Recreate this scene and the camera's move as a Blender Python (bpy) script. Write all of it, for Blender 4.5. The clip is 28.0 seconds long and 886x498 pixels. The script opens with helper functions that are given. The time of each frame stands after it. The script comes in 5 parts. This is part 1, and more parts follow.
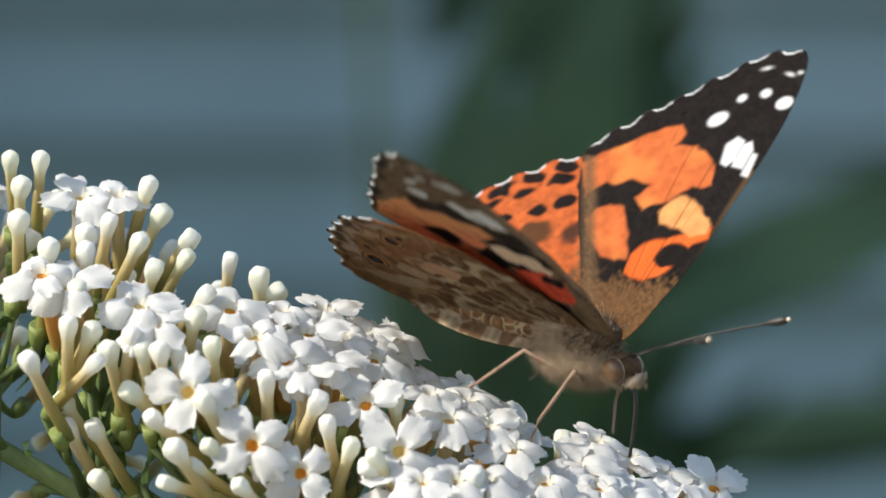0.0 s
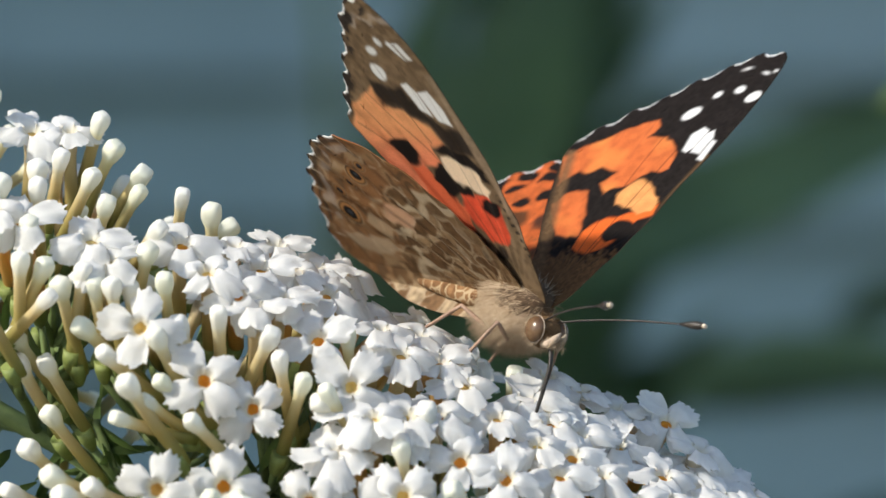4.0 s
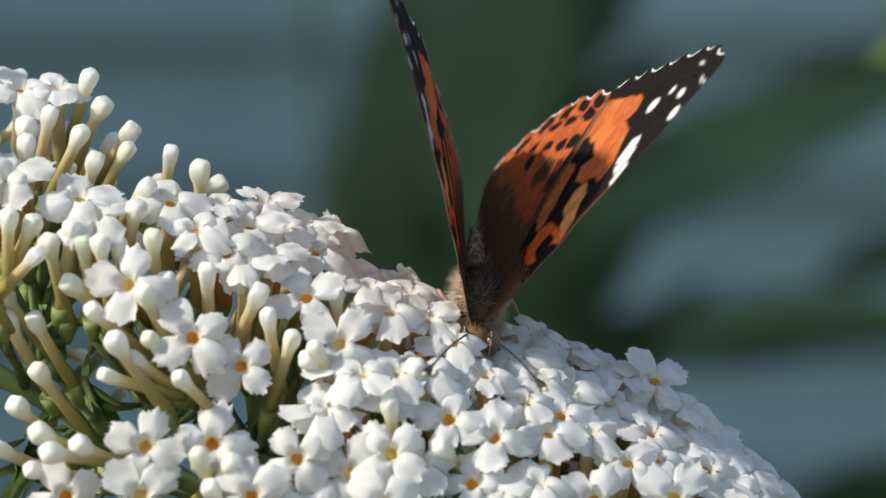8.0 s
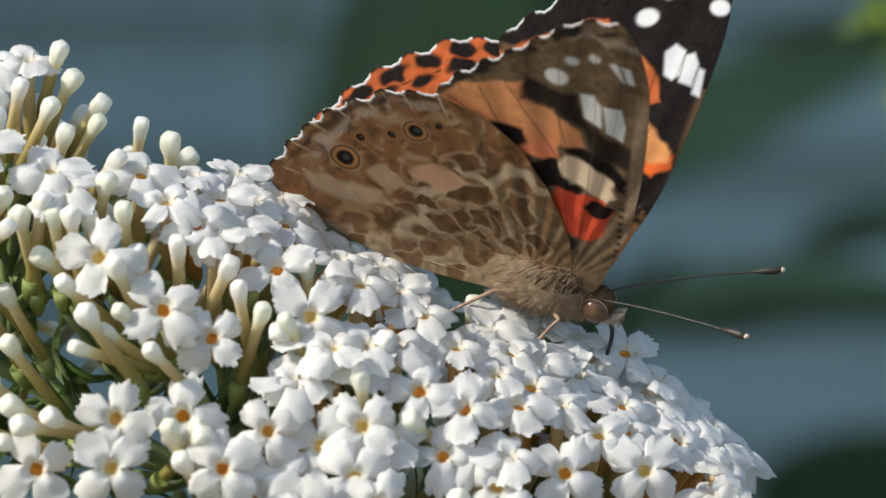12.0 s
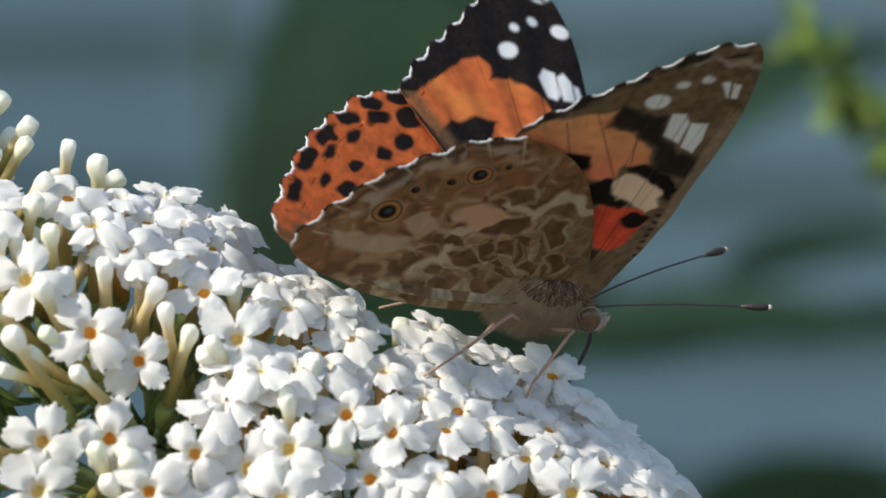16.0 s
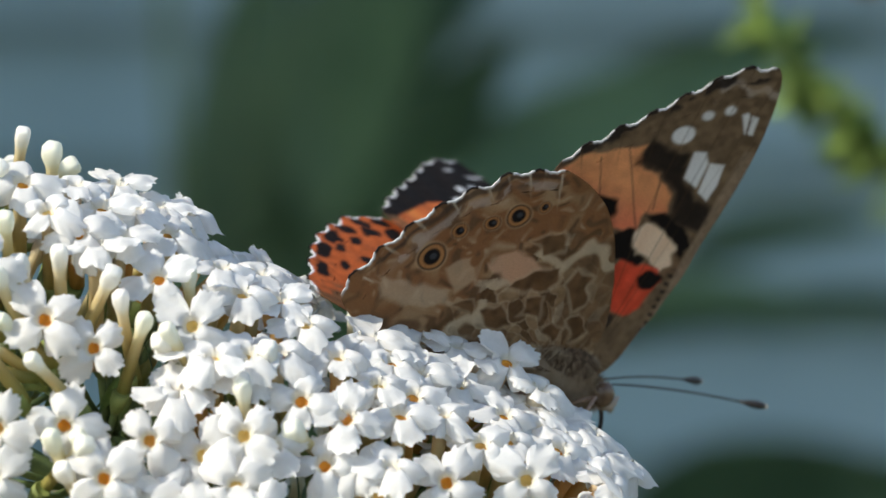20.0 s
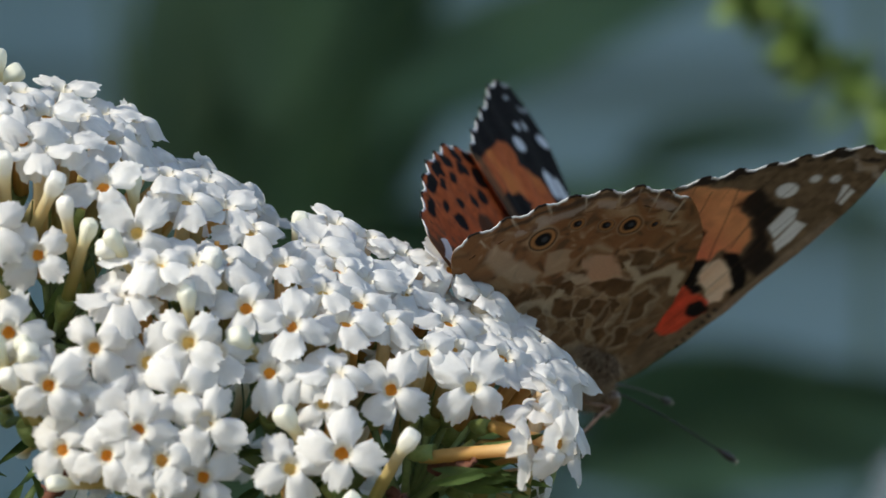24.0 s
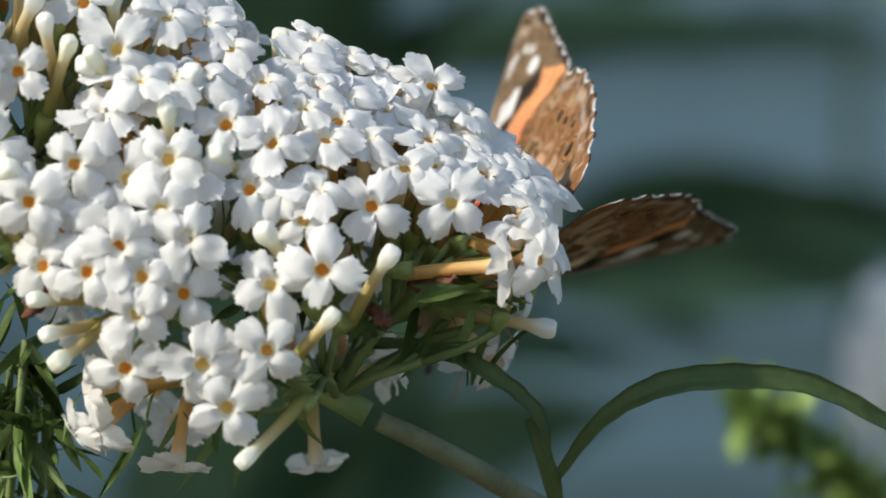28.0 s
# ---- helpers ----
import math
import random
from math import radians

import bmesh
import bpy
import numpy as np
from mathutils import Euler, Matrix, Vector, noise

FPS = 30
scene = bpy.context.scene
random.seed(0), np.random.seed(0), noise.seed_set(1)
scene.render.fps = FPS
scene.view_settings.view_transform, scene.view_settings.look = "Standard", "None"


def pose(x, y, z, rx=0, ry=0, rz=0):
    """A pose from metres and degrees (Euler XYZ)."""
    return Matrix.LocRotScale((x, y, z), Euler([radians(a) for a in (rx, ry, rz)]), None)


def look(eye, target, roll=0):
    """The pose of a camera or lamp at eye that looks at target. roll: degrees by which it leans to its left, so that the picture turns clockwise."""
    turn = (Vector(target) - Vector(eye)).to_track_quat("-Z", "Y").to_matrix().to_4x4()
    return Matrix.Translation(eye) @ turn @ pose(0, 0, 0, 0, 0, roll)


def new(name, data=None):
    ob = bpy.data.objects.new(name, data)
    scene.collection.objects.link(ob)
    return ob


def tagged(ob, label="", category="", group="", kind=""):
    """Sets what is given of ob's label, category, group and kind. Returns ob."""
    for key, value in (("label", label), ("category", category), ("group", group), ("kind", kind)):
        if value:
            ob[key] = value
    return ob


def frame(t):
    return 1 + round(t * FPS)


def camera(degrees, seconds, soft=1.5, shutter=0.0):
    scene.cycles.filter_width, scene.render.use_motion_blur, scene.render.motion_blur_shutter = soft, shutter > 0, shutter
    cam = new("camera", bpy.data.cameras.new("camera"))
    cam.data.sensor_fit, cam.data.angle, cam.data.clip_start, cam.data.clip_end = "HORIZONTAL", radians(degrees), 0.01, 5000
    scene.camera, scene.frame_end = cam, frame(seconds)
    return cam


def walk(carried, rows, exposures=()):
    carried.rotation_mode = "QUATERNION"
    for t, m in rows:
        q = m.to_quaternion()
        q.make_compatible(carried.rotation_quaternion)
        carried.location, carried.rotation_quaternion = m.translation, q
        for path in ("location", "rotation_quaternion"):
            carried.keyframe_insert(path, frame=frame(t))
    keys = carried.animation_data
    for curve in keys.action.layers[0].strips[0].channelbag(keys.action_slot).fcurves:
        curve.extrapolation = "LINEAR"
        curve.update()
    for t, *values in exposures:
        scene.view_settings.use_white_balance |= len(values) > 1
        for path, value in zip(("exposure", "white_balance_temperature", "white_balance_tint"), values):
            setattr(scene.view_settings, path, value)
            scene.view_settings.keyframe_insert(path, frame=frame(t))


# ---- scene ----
# One white butterfly-bush panicle with a painted butterfly on it, seen through a long lens on a fixed stand.
from mathutils import Quaternion

MM = 0.001
EYE = Vector((0.0275, -0.516, 1.202))
MARK = Vector((0.0, 0.0, 1.2))          # throat of one floret: the origin of the plan
FOCAL = 784 / math.tan(radians(4.0))

cam = camera(8.0, 28.0, soft=1.5, shutter=0.5)
cam.data.dof.use_dof = True
cam.data.dof.focus_distance = 0.531
cam.data.dof.aperture_fstop = 36.0

# where the mark stands in the picture, time by time: the stand only pans and tilts
PAN = [(0, 534, 836), (0.5, 533, 828), (1, 472, 811), (1.5, 472, 785), (2, 462, 788), (2.5, 465, 765), (3, 456, 765), (3.5, 458, 736), (5.5, 403, 704), (6, 423, 668), (6.5, 435, 637), (7, 436, 625), (7.5, 424, 651), (8, 429, 646), (8.5, 439, 639), (9, 436, 637), (9.5, 432, 642), (10, 401, 662), (10.5, 395, 626), (11, 378, 631), (11.5, 360, 631), (12, 377, 597), (12.5, 348, 606), (13, 312, 628), (13.5, 274, 639), (15.5, 274, 646), (16, 248, 637), (16.5, 184, 629), (17, 178, 626), (17.5, 194, 623), (18, 216, 606), (18.5, 217, 600), (19, 196, 608), (19.5, 193, 588), (20, 168, 614), (20.5, 129, 582), (21, 164, 564), (21.5, 144, 553), (23.5, 92, 504), (24, 70, 449), (24.5, 60, 464), (25, 57, 459), (25.5, 40, 422), (26, 20, 376), (26.5, 4, 236), (27, 36, 154), (27.5, 3, 140), (28, 35, 124)]


def aim(t, x, y):
    s = 0.516 / FOCAL
    return t, look(EYE, MARK + Vector(((784 - x) * s, 0, (y - 441) * s)))


walk(cam, [aim(*row) for row in PAN], [(0, 0.62, 6560, 9), (1, 0.56, 6560, 9), (3, 0.6, 6560, 9), (9, 0.40, 6560, 8), (12, 0.42, 6560, 8), (13, 0.6, 6560, 9), (16, 0.68, 6580, 9), (18, 0.86, 6600, 9), (20, 0.72, 6560, 8), (21, 0.58, 6560, 8), (24, 0.37, 6560, 8), (26, 0.33, 6580, 8), (28, 0.52, 6560, 8)])

# ---------------------------------------------------------------- light
SUN_EL, SUN_AZ = radians(35), radians(-117)   # azimuth from +y towards +x
world = bpy.data.worlds.new("world")
scene.world = world
world.use_nodes = True
wn, wl = world.node_tree.nodes, world.node_tree.links
sky = wn.new("ShaderNodeTexSky")
sky.sky_type, sky.sun_disc, sky.sun_elevation, sky.sun_rotation = "NISHITA", False, SUN_EL, SUN_AZ
wl.new(sky.outputs[0], wn["Background"].inputs[0])
wn["Background"].inputs[1].default_value = 0.15
sun_dir = Vector((math.sin(SUN_AZ) * math.cos(SUN_EL), math.cos(SUN_AZ) * math.cos(SUN_EL), math.sin(SUN_EL)))
sun = new("sun", bpy.data.lights.new("sun", "SUN"))
sun.data.energy, sun.data.angle, sun.data.color = 3.5, radians(3.0), (1.0, 0.93, 0.81)
sun.matrix_world = look(sun_dir * 5, (0, 0, 0))


# ---------------------------------------------------------------- materials
class Mat:
    """A small builder of node materials."""

    def __init__(self, name, rough=0.6, translucent=0.0, spec=0.4):
        self.m = bpy.data.materials.new(name)
        self.m.use_nodes = True
        self.t = self.m.node_tree
        self.b = self.t.nodes["Principled BSDF"]
        self.b.inputs["Roughness"].default_value = rough
        self.b.inputs["Specular IOR Level"].default_value = spec
        self.colour = None
        if translucent:
            self.tr = self.n("ShaderNodeBsdfTranslucent")
            mix = self.n("ShaderNodeMixShader")
            mix.inputs[0].default_value = translucent
            self.link(self.b.outputs[0], mix.inputs[1])
            self.link(self.tr.outputs[0], mix.inputs[2])
            self.link(mix.outputs[0], self.t.nodes["Material Output"].inputs[0])
        else:
            self.tr = None

    def n(self, kind, **kw):
        node = self.t.nodes.new(kind)
        for key, value in kw.items():
            node.inputs[key].default_value = value
        return node

    def link(self, a, b):
        self.t.links.new(a, b)

    def coords(self):
        return self.n("ShaderNodeTexCoord").outputs["Object"]

    def noise(self, scale, detail=3.0, rough=0.55):
        node = self.n("ShaderNodeTexNoise", Scale=scale, Detail=detail, Roughness=rough)
        self.link(self.coords(), node.inputs["Vector"])
        return node.outputs["Fac"]

    def ramp(self, fac, *stops):
        node = self.n("ShaderNodeValToRGB")
        e = node.color_ramp.elements
        while len(e) < len(stops):
            e.new(0.5)
        for el, (p, c) in zip(e, stops):
            el.position, el.color = p, (*c, 1)
        self.link(fac, node.inputs[0])
        return node.outputs[0]

    def mix(self, fac, a, b, kind="MIX"):
        node = self.t.nodes.new("ShaderNodeMix")
        node.data_type, node.blend_type = "RGBA", kind
        for value, key in ((fac, 0), (a, 6), (b, 7)):
            if isinstance(value, (int, float)):
                node.inputs[key].default_value = value
            elif isinstance(value, tuple):
                node.inputs[key].default_value = (*value, 1)
            else:
                self.link(value, node.inputs[key])
        return node.outputs[2]

    def random(self):
        return self.n("ShaderNodeObjectInfo").outputs["Random"]

    def paint(self, colour):
        self.link(colour, self.b.inputs["Base Color"])
        if self.tr:
            self.link(colour, self.tr.inputs["Color"])
        return self

    def bump(self, height, strength=0.3, distance=0.0001):
        node = self.n("ShaderNodeBump", Strength=strength, Distance=distance)
        self.link(height, node.inputs["Height"])
        self.link(node.outputs[0], self.b.inputs["Normal"])
        if self.tr:
            self.link(node.outputs[0], self.tr.inputs["Normal"])
        return self


def petal_material():
    m = Mat("white_petal", 0.7, 0.48, 0.2)
    grain = m.noise(900, 3)
    c = m.ramp(grain, (0.3, (0.84, 0.838, 0.825)), (0.7, (0.92, 0.92, 0.912)))
    c = m.mix(m.random(), c, (0.965, 0.96, 0.95), "MULTIPLY")
    # the lobes turn cream where they run down into the funnel
    flat = m.n("ShaderNodeVectorMath")
    flat.operation = "MULTIPLY"
    flat.inputs[1].default_value = (1, 1, 0)
    m.link(m.coords(), flat.inputs[0])
    far = m.n("ShaderNodeVectorMath")
    far.operation = "LENGTH"
    m.link(flat.outputs[0], far.inputs[0])
    out = m.n("ShaderNodeMapRange", **{"From Min": 0.0004, "From Max": 0.0009})
    m.link(far.outputs["Value"], out.inputs[0])
    c = m.mix(out.outputs[0], (0.88, 0.81, 0.62), c)
    return m.paint(c).bump(m.noise(1500, 4), 0.32, 0.00016).m


def tube_material(name="cream_tube", aged=False):
    """Cream below the mouth, yellow-green and, with age, orange towards the calyx."""
    m = Mat(name, 0.5, 0.42)
    z = m.n("ShaderNodeSeparateXYZ")
    m.link(m.coords(), z.inputs[0])
    h = m.n("ShaderNodeMapRange", **{"From Min": -0.0095, "From Max": -0.0005})
    m.link(z.outputs[2], h.inputs[0])
    young = m.ramp(h.outputs[0], (0.0, (0.32, 0.29, 0.08)), (0.45, (0.52, 0.41, 0.17)), (0.8, (0.74, 0.62, 0.38)), (1.0, (0.90, 0.87, 0.80)))
    old = m.ramp(h.outputs[0], (0.0, (0.45, 0.30, 0.08)), (0.5, (0.72, 0.42, 0.13)), (0.85, (0.82, 0.56, 0.26)), (1.0, (0.88, 0.82, 0.72)))
    age = m.ramp(m.random(), (0.45, (0, 0, 0)), (0.75, (1, 1, 1)))
    return m.paint(old if aged else m.mix(age, young, old)).bump(m.noise(1500, 3), 0.2, 0.0001).m


def bud_material():
    m = Mat("cream_bud", 0.5, 0.36)
    z = m.n("ShaderNodeSeparateXYZ")
    m.link(m.coords(), z.inputs[0])
    h = m.n("ShaderNodeMapRange", **{"From Min": -0.009, "From Max": 0.0010})
    m.link(z.outputs[2], h.inputs[0])
    c = m.ramp(h.outputs[0], (0.0, (0.26, 0.27, 0.07)), (0.35, (0.47, 0.38, 0.14)), (0.62, (0.70, 0.57, 0.31)), (0.73, (0.80, 0.72, 0.50)), (0.80, (0.90, 0.88, 0.80)), (0.9, (0.93, 0.92, 0.88)))
    c = m.mix(m.random(), c, (0.93, 0.95, 0.84), "MULTIPLY")
    return m.paint(c).bump(m.noise(1400, 3), 0.2, 0.0001).m


def throat_material():
    """Yellow in young florets, orange in older ones."""
    m = Mat("orange_throat", 0.6)
    young = m.ramp(m.noise(1500, 3), (0.3, (0.66, 0.42, 0.10)), (0.7, (0.80, 0.58, 0.20)))
    old = m.ramp(m.noise(1500, 3), (0.3, (0.62, 0.20, 0.015)), (0.7, (0.78, 0.34, 0.03)))
    return m.paint(m.mix(m.ramp(m.random(), (0.3, (0, 0, 0)), (0.75, (1, 1, 1))), young, old)).m


def mottled(name, lo, hi, scale, rough=0.6, translucent=0.0, bump_scale=None, strength=0.3, distance=0.0001, spec=0.4):
    m = Mat(name, rough, translucent, spec)
    big, fine = m.noise(scale, 4), m.noise(scale * 7, 2)
    c = m.ramp(big, (0.3, lo), (0.7, hi))
    c = m.mix(0.35, c, m.ramp(fine, (0.3, lo), (0.75, hi)))
    c = m.mix(m.random(), c, (0.86, 0.9, 0.86), "MULTIPLY")
    return m.paint(c).bump(m.noise(bump_scale or scale * 5, 4), strength, distance).m


def wing_material():
    """Scale dust over the colour field that the wing carries."""
    m = Mat("wing_scales", 0.8, 0.20, 0.08)
    a = m.t.nodes.new("ShaderNodeAttribute")
    a.attribute_name = "scales"
    c = m.mix(0.5, a.outputs["Color"], m.ramp(m.noise(6580, 2), (0.3, (0.55, 0.55, 0.55)), (0.7, (1.0, 1.0, 1.0))), "MULTIPLY")
    return m.paint(m.mix(0.35, c, a.outputs["Color"])).bump(m.noise(5200, 2), 0.25, 0.00006).m


def belly_material():
    """Brown cells in a cream net."""
    m = Mat("banded_belly", 0.9, 0.0, 0.1)
    v = m.n("ShaderNodeTexVoronoi", Scale=800.0)
    v.feature = "DISTANCE_TO_EDGE"
    m.link(m.coords(), v.inputs["Vector"])
    cell = m.ramp(m.noise(900, 3), (0.3, (0.12, 0.062, 0.03)), (0.7, (0.30, 0.165, 0.08)))
    c = m.mix(m.ramp(v.outputs["Distance"], (0.03, (1, 1, 1)), (0.085, (0, 0, 0))), cell, (0.42, 0.32, 0.20))
    return m.paint(c).bump(m.noise(5000, 3), 0.5, 0.0002).m


PETAL, TUBE, BUD = petal_material(), tube_material(), bud_material()
OLD_TUBE = tube_material("orange_tube", True)
THROAT = throat_material()
CALYX = mottled("green_calyx", (0.17, 0.22, 0.06), (0.30, 0.35, 0.11), 500, 0.6, 0.15)
STALK = mottled("green_stalk", (0.11, 0.16, 0.055), (0.21, 0.27, 0.10), 320, 0.6, 0.05)
BRACT = mottled("bract_leaf", (0.10, 0.17, 0.05), (0.19, 0.27, 0.08), 400, 0.5, 0.25)
WITHERED = mottled("withered_brown", (0.07, 0.02, 0.015), (0.22, 0.09, 0.05), 700, 0.8, 0.1)
WING = wing_material()
FUR = mottled("brown_fur", (0.085, 0.046, 0.022), (0.27, 0.155, 0.08), 1400, 0.9, 0.0, 6000, 0.6, 0.0002, 0.15)
PALE_FUR = mottled("pale_fur", (0.36, 0.24, 0.15), (0.68, 0.55, 0.41), 1400, 0.9, 0.0, 6000, 0.6, 0.0002, 0.15)
DARK_FUR = mottled("dark_fur", (0.045, 0.030, 0.021), (0.15, 0.095, 0.06), 1400, 0.9, 0.0, 6000, 0.6, 0.0002, 0.15)
EYE_SKIN = mottled("compound_eye", (0.085, 0.045, 0.025), (0.17, 0.10, 0.055), 1600, 0.25, 0.0, 9000, 0.2, 0.00003)
BELLY = belly_material()
RIM = mottled("eye_rim", (0.30, 0.22, 0.16), (0.52, 0.42, 0.33), 3000, 0.8)
LEG = mottled("leg_chitin", (0.26, 0.15, 0.10), (0.46, 0.31, 0.23), 2500, 0.5)
DARK = mottled("dark_chitin", (0.012, 0.010, 0.009), (0.05, 0.04, 0.035), 2500, 0.4)
CLUB_TIP = mottled("club_tip", (0.50, 0.38, 0.28), (0.72, 0.62, 0.52), 2500, 0.5)
WOODY = mottled("grey_green_stem", (0.10, 0.115, 0.065), (0.20, 0.21, 0.125), 260, 0.7, 0.0, 1500, 0.3, 0.0002)
LEAF = mottled("leaf_green", (0.10, 0.155, 0.06), (0.19, 0.26, 0.10), 120, 0.45, 0.18, 700, 0.3, 0.0004)
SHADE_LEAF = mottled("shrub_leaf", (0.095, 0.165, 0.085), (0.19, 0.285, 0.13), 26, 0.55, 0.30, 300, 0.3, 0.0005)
FRESH_LEAF = mottled("fresh_leaf", (0.25, 0.37, 0.10), (0.43, 0.54, 0.19), 200, 0.5, 0.35, 800, 0.3, 0.0003)
BOARD = mottled("painted_board", (0.272, 0.36, 0.352), (0.388, 0.49, 0.472), 6, 0.55, 0.0, 60, 0.2, 0.001)
SOIL = mottled("garden_soil", (0.08, 0.068, 0.045), (0.18, 0.155, 0.10), 3, 0.95, 0.0, 40, 0.6, 0.01)
RUST = mottled("rust_orange_petal", (0.45, 0.10, 0.02), (0.65, 0.22, 0.05), 300, 0.6, 0.2)


# ---------------------------------------------------------------- helpers
def mesh_of(bm, name, material, smooth=True):
    me = bpy.data.meshes.new(name)
    bm.to_mesh(me)
    bm.free()
    me.materials.append(material)
    if smooth:
        me.polygons.foreach_set("use_smooth", [True] * len(me.polygons))
    return me


def part(name, data, material=None, parent=None, label="", m=None, smooth=True):
    me = data if isinstance(data, bpy.types.Mesh) else mesh_of(data, name, material, smooth)
    ob = new(name, me)
    ob.parent = parent
    if m is not None:
        ob.matrix_basis = m
    return tagged(ob, label)


def thing(name, m, label, category, group="", kind=""):
    ob = new(name)
    ob.matrix_basis = m
    return tagged(ob, label, category, group, kind)


def ring_tube(bm, points, radii, sides=8, cap=True):
    """A tapered tube along points."""
    rings, n = [], len(points)
    up = Vector((0.3, 0.2, 0.9)).normalized()
    for i, p in enumerate(points):
        d = (Vector(points[min(i + 1, n - 1)]) - Vector(points[max(i - 1, 0)])).normalized()
        a = d.cross(up)
        a = a.normalized() if a.length > 1e-4 else d.orthogonal().normalized()
        b = d.cross(a)
        rings.append([bm.verts.new(Vector(p) + (a * math.cos(2 * math.pi * k / sides) + b * math.sin(2 * math.pi * k / sides)) * radii[i]) for k in range(sides)])
    for r, s in zip(rings, rings[1:]):
        for k in range(sides):
            bm.faces.new((r[k], r[(k + 1) % sides], s[(k + 1) % sides], s[k]))
    if cap:
        bm.faces.new(rings[0][::-1])
        bm.faces.new(rings[-1])
    return bm


def lathe(bm, profile, sides=10, lobes=0.0):
    """Rings of (radius, z); lobes: how far a ring swells fourfold."""
    rings = []
    for r, z in profile:
        rings.append([bm.verts.new((r * (1 + lobes * abs(math.cos(4 * math.pi * k / sides))) * math.cos(2 * math.pi * k / sides),
                                    r * (1 + lobes * abs(math.cos(4 * math.pi * k / sides))) * math.sin(2 * math.pi * k / sides), z)) for k in range(sides)])
    for a, b in zip(rings, rings[1:]):
        for k in range(sides):
            bm.faces.new((a[k], a[(k + 1) % sides], b[(k + 1) % sides], b[k]))
    bm.faces.new(rings[0][::-1])
    bm.faces.new(rings[-1])
    return bm


def smooth_path(points, n):
    """Points along a rounded line through the given ones."""
    p = [Vector(q) for q in points]
    out = []
    for i in range(len(p) - 1):
        a, b, c, d = p[max(i - 1, 0)], p[i], p[i + 1], p[min(i + 2, len(p) - 1)]
        for k in range(n):
            t = k / n
            out.append(0.5 * ((2 * b) + (c - a) * t + (2 * a - 5 * b + 4 * c - d) * t * t + (3 * b - a - 3 * c + d) * t ** 3))
    return out + [p[-1]]


def place(fx, fz, y):
    """The point at depth y (metres) on the line of sight that meets the mark's plane fx to the right of the mark and fz above it (mm)."""
    return EYE + ((MARK - EYE) + Vector((fx * MM, 0, fz * MM))) * ((y + 0.516) / 0.516)


def upright(p, direction, spin=0.0):
    """A pose at p whose z axis points along direction."""
    return Matrix.Translation(p) @ Vector(direction).to_track_quat("Z", "Y").to_matrix().to_4x4() @ pose(0, 0, 0, 0, 0, spin)


rng = random.Random(7)


# ---------------------------------------------------------------- garden behind
def siding_wall():
    wall = thing("wall_north", pose(0.5, 3.2, 0), "blue-grey painted lapped board wall in shade", "wall", kind="structure")
    bm = bmesh.new()
    bmesh.ops.create_cube(bm, size=1)
    for v in bm.verts:
        v.co = Vector((v.co.x * 7.0, v.co.y * 0.12 + 0.08, (v.co.z + 0.5) * 3.0))
    part("wall_core", bm, BOARD, wall)
    bm = bmesh.new()
    h = 0.088
    c = [bm.verts.new((x, y, z)) for x in (-3.5, 3.5) for y, z in ((0.012, h), (-0.004, h), (-0.030, 0.0), (-0.012, 0.0))]
    for f in ((0, 1, 2, 3), (7, 6, 5, 4), (1, 0, 4, 5), (2, 1, 5, 6), (3, 2, 6, 7), (0, 3, 7, 4)):
        bm.faces.new([c[i] for i in f])
    me = mesh_of(bm, "board", BOARD, False)
    for i in range(34):
        part("board", me, None, wall, m=pose(0, 0, i * h * 0.98, 0, 0, 0))


def sun_blocker():
    """Unseen plain wall added on the sunny side to shade wall and shrub behind."""
    wall = thing("sun_blocker_west", pose(-1.3, 1.475, 0), "plain blue-grey wall, unseen, added to block the sun", "wall", kind="structure")
    bm = bmesh.new()
    bmesh.ops.create_cube(bm, size=1)
    for v in bm.verts:
        v.co = Vector((v.co.x * 0.14, v.co.y * 3.45, (v.co.z + 0.5) * 3.0))
    bmesh.ops.bevel(bm, geom=bm.edges, offset=0.01, segments=2, affect="EDGES")
    part("wall_core", bm, BOARD, wall, smooth=False)


def ground():
    bm = bmesh.new()
    n = 24
    grid = [[bm.verts.new((x, y, 0.02 * noise.noise((x * 1.3, y * 1.3, 0)) if abs(x) < 6 and abs(y) < 6 else 0.0))
             for x in (s * abs(s) * 0.9 for s in (i * 16 / n - 8 for i in range(n + 1)))] for y in (s * abs(s) * 0.9 for s in (i * 16 / n - 8 for i in range(n + 1)))]
    for a, b in zip(grid, grid[1:]):
        for i in range(n):
            bm.faces.new((a[i], a[i + 1], b[i + 1], b[i]))
    tagged(new("ground", mesh_of(bm, "ground", SOIL)), "dry brown bare garden soil", "ground", kind="structure")


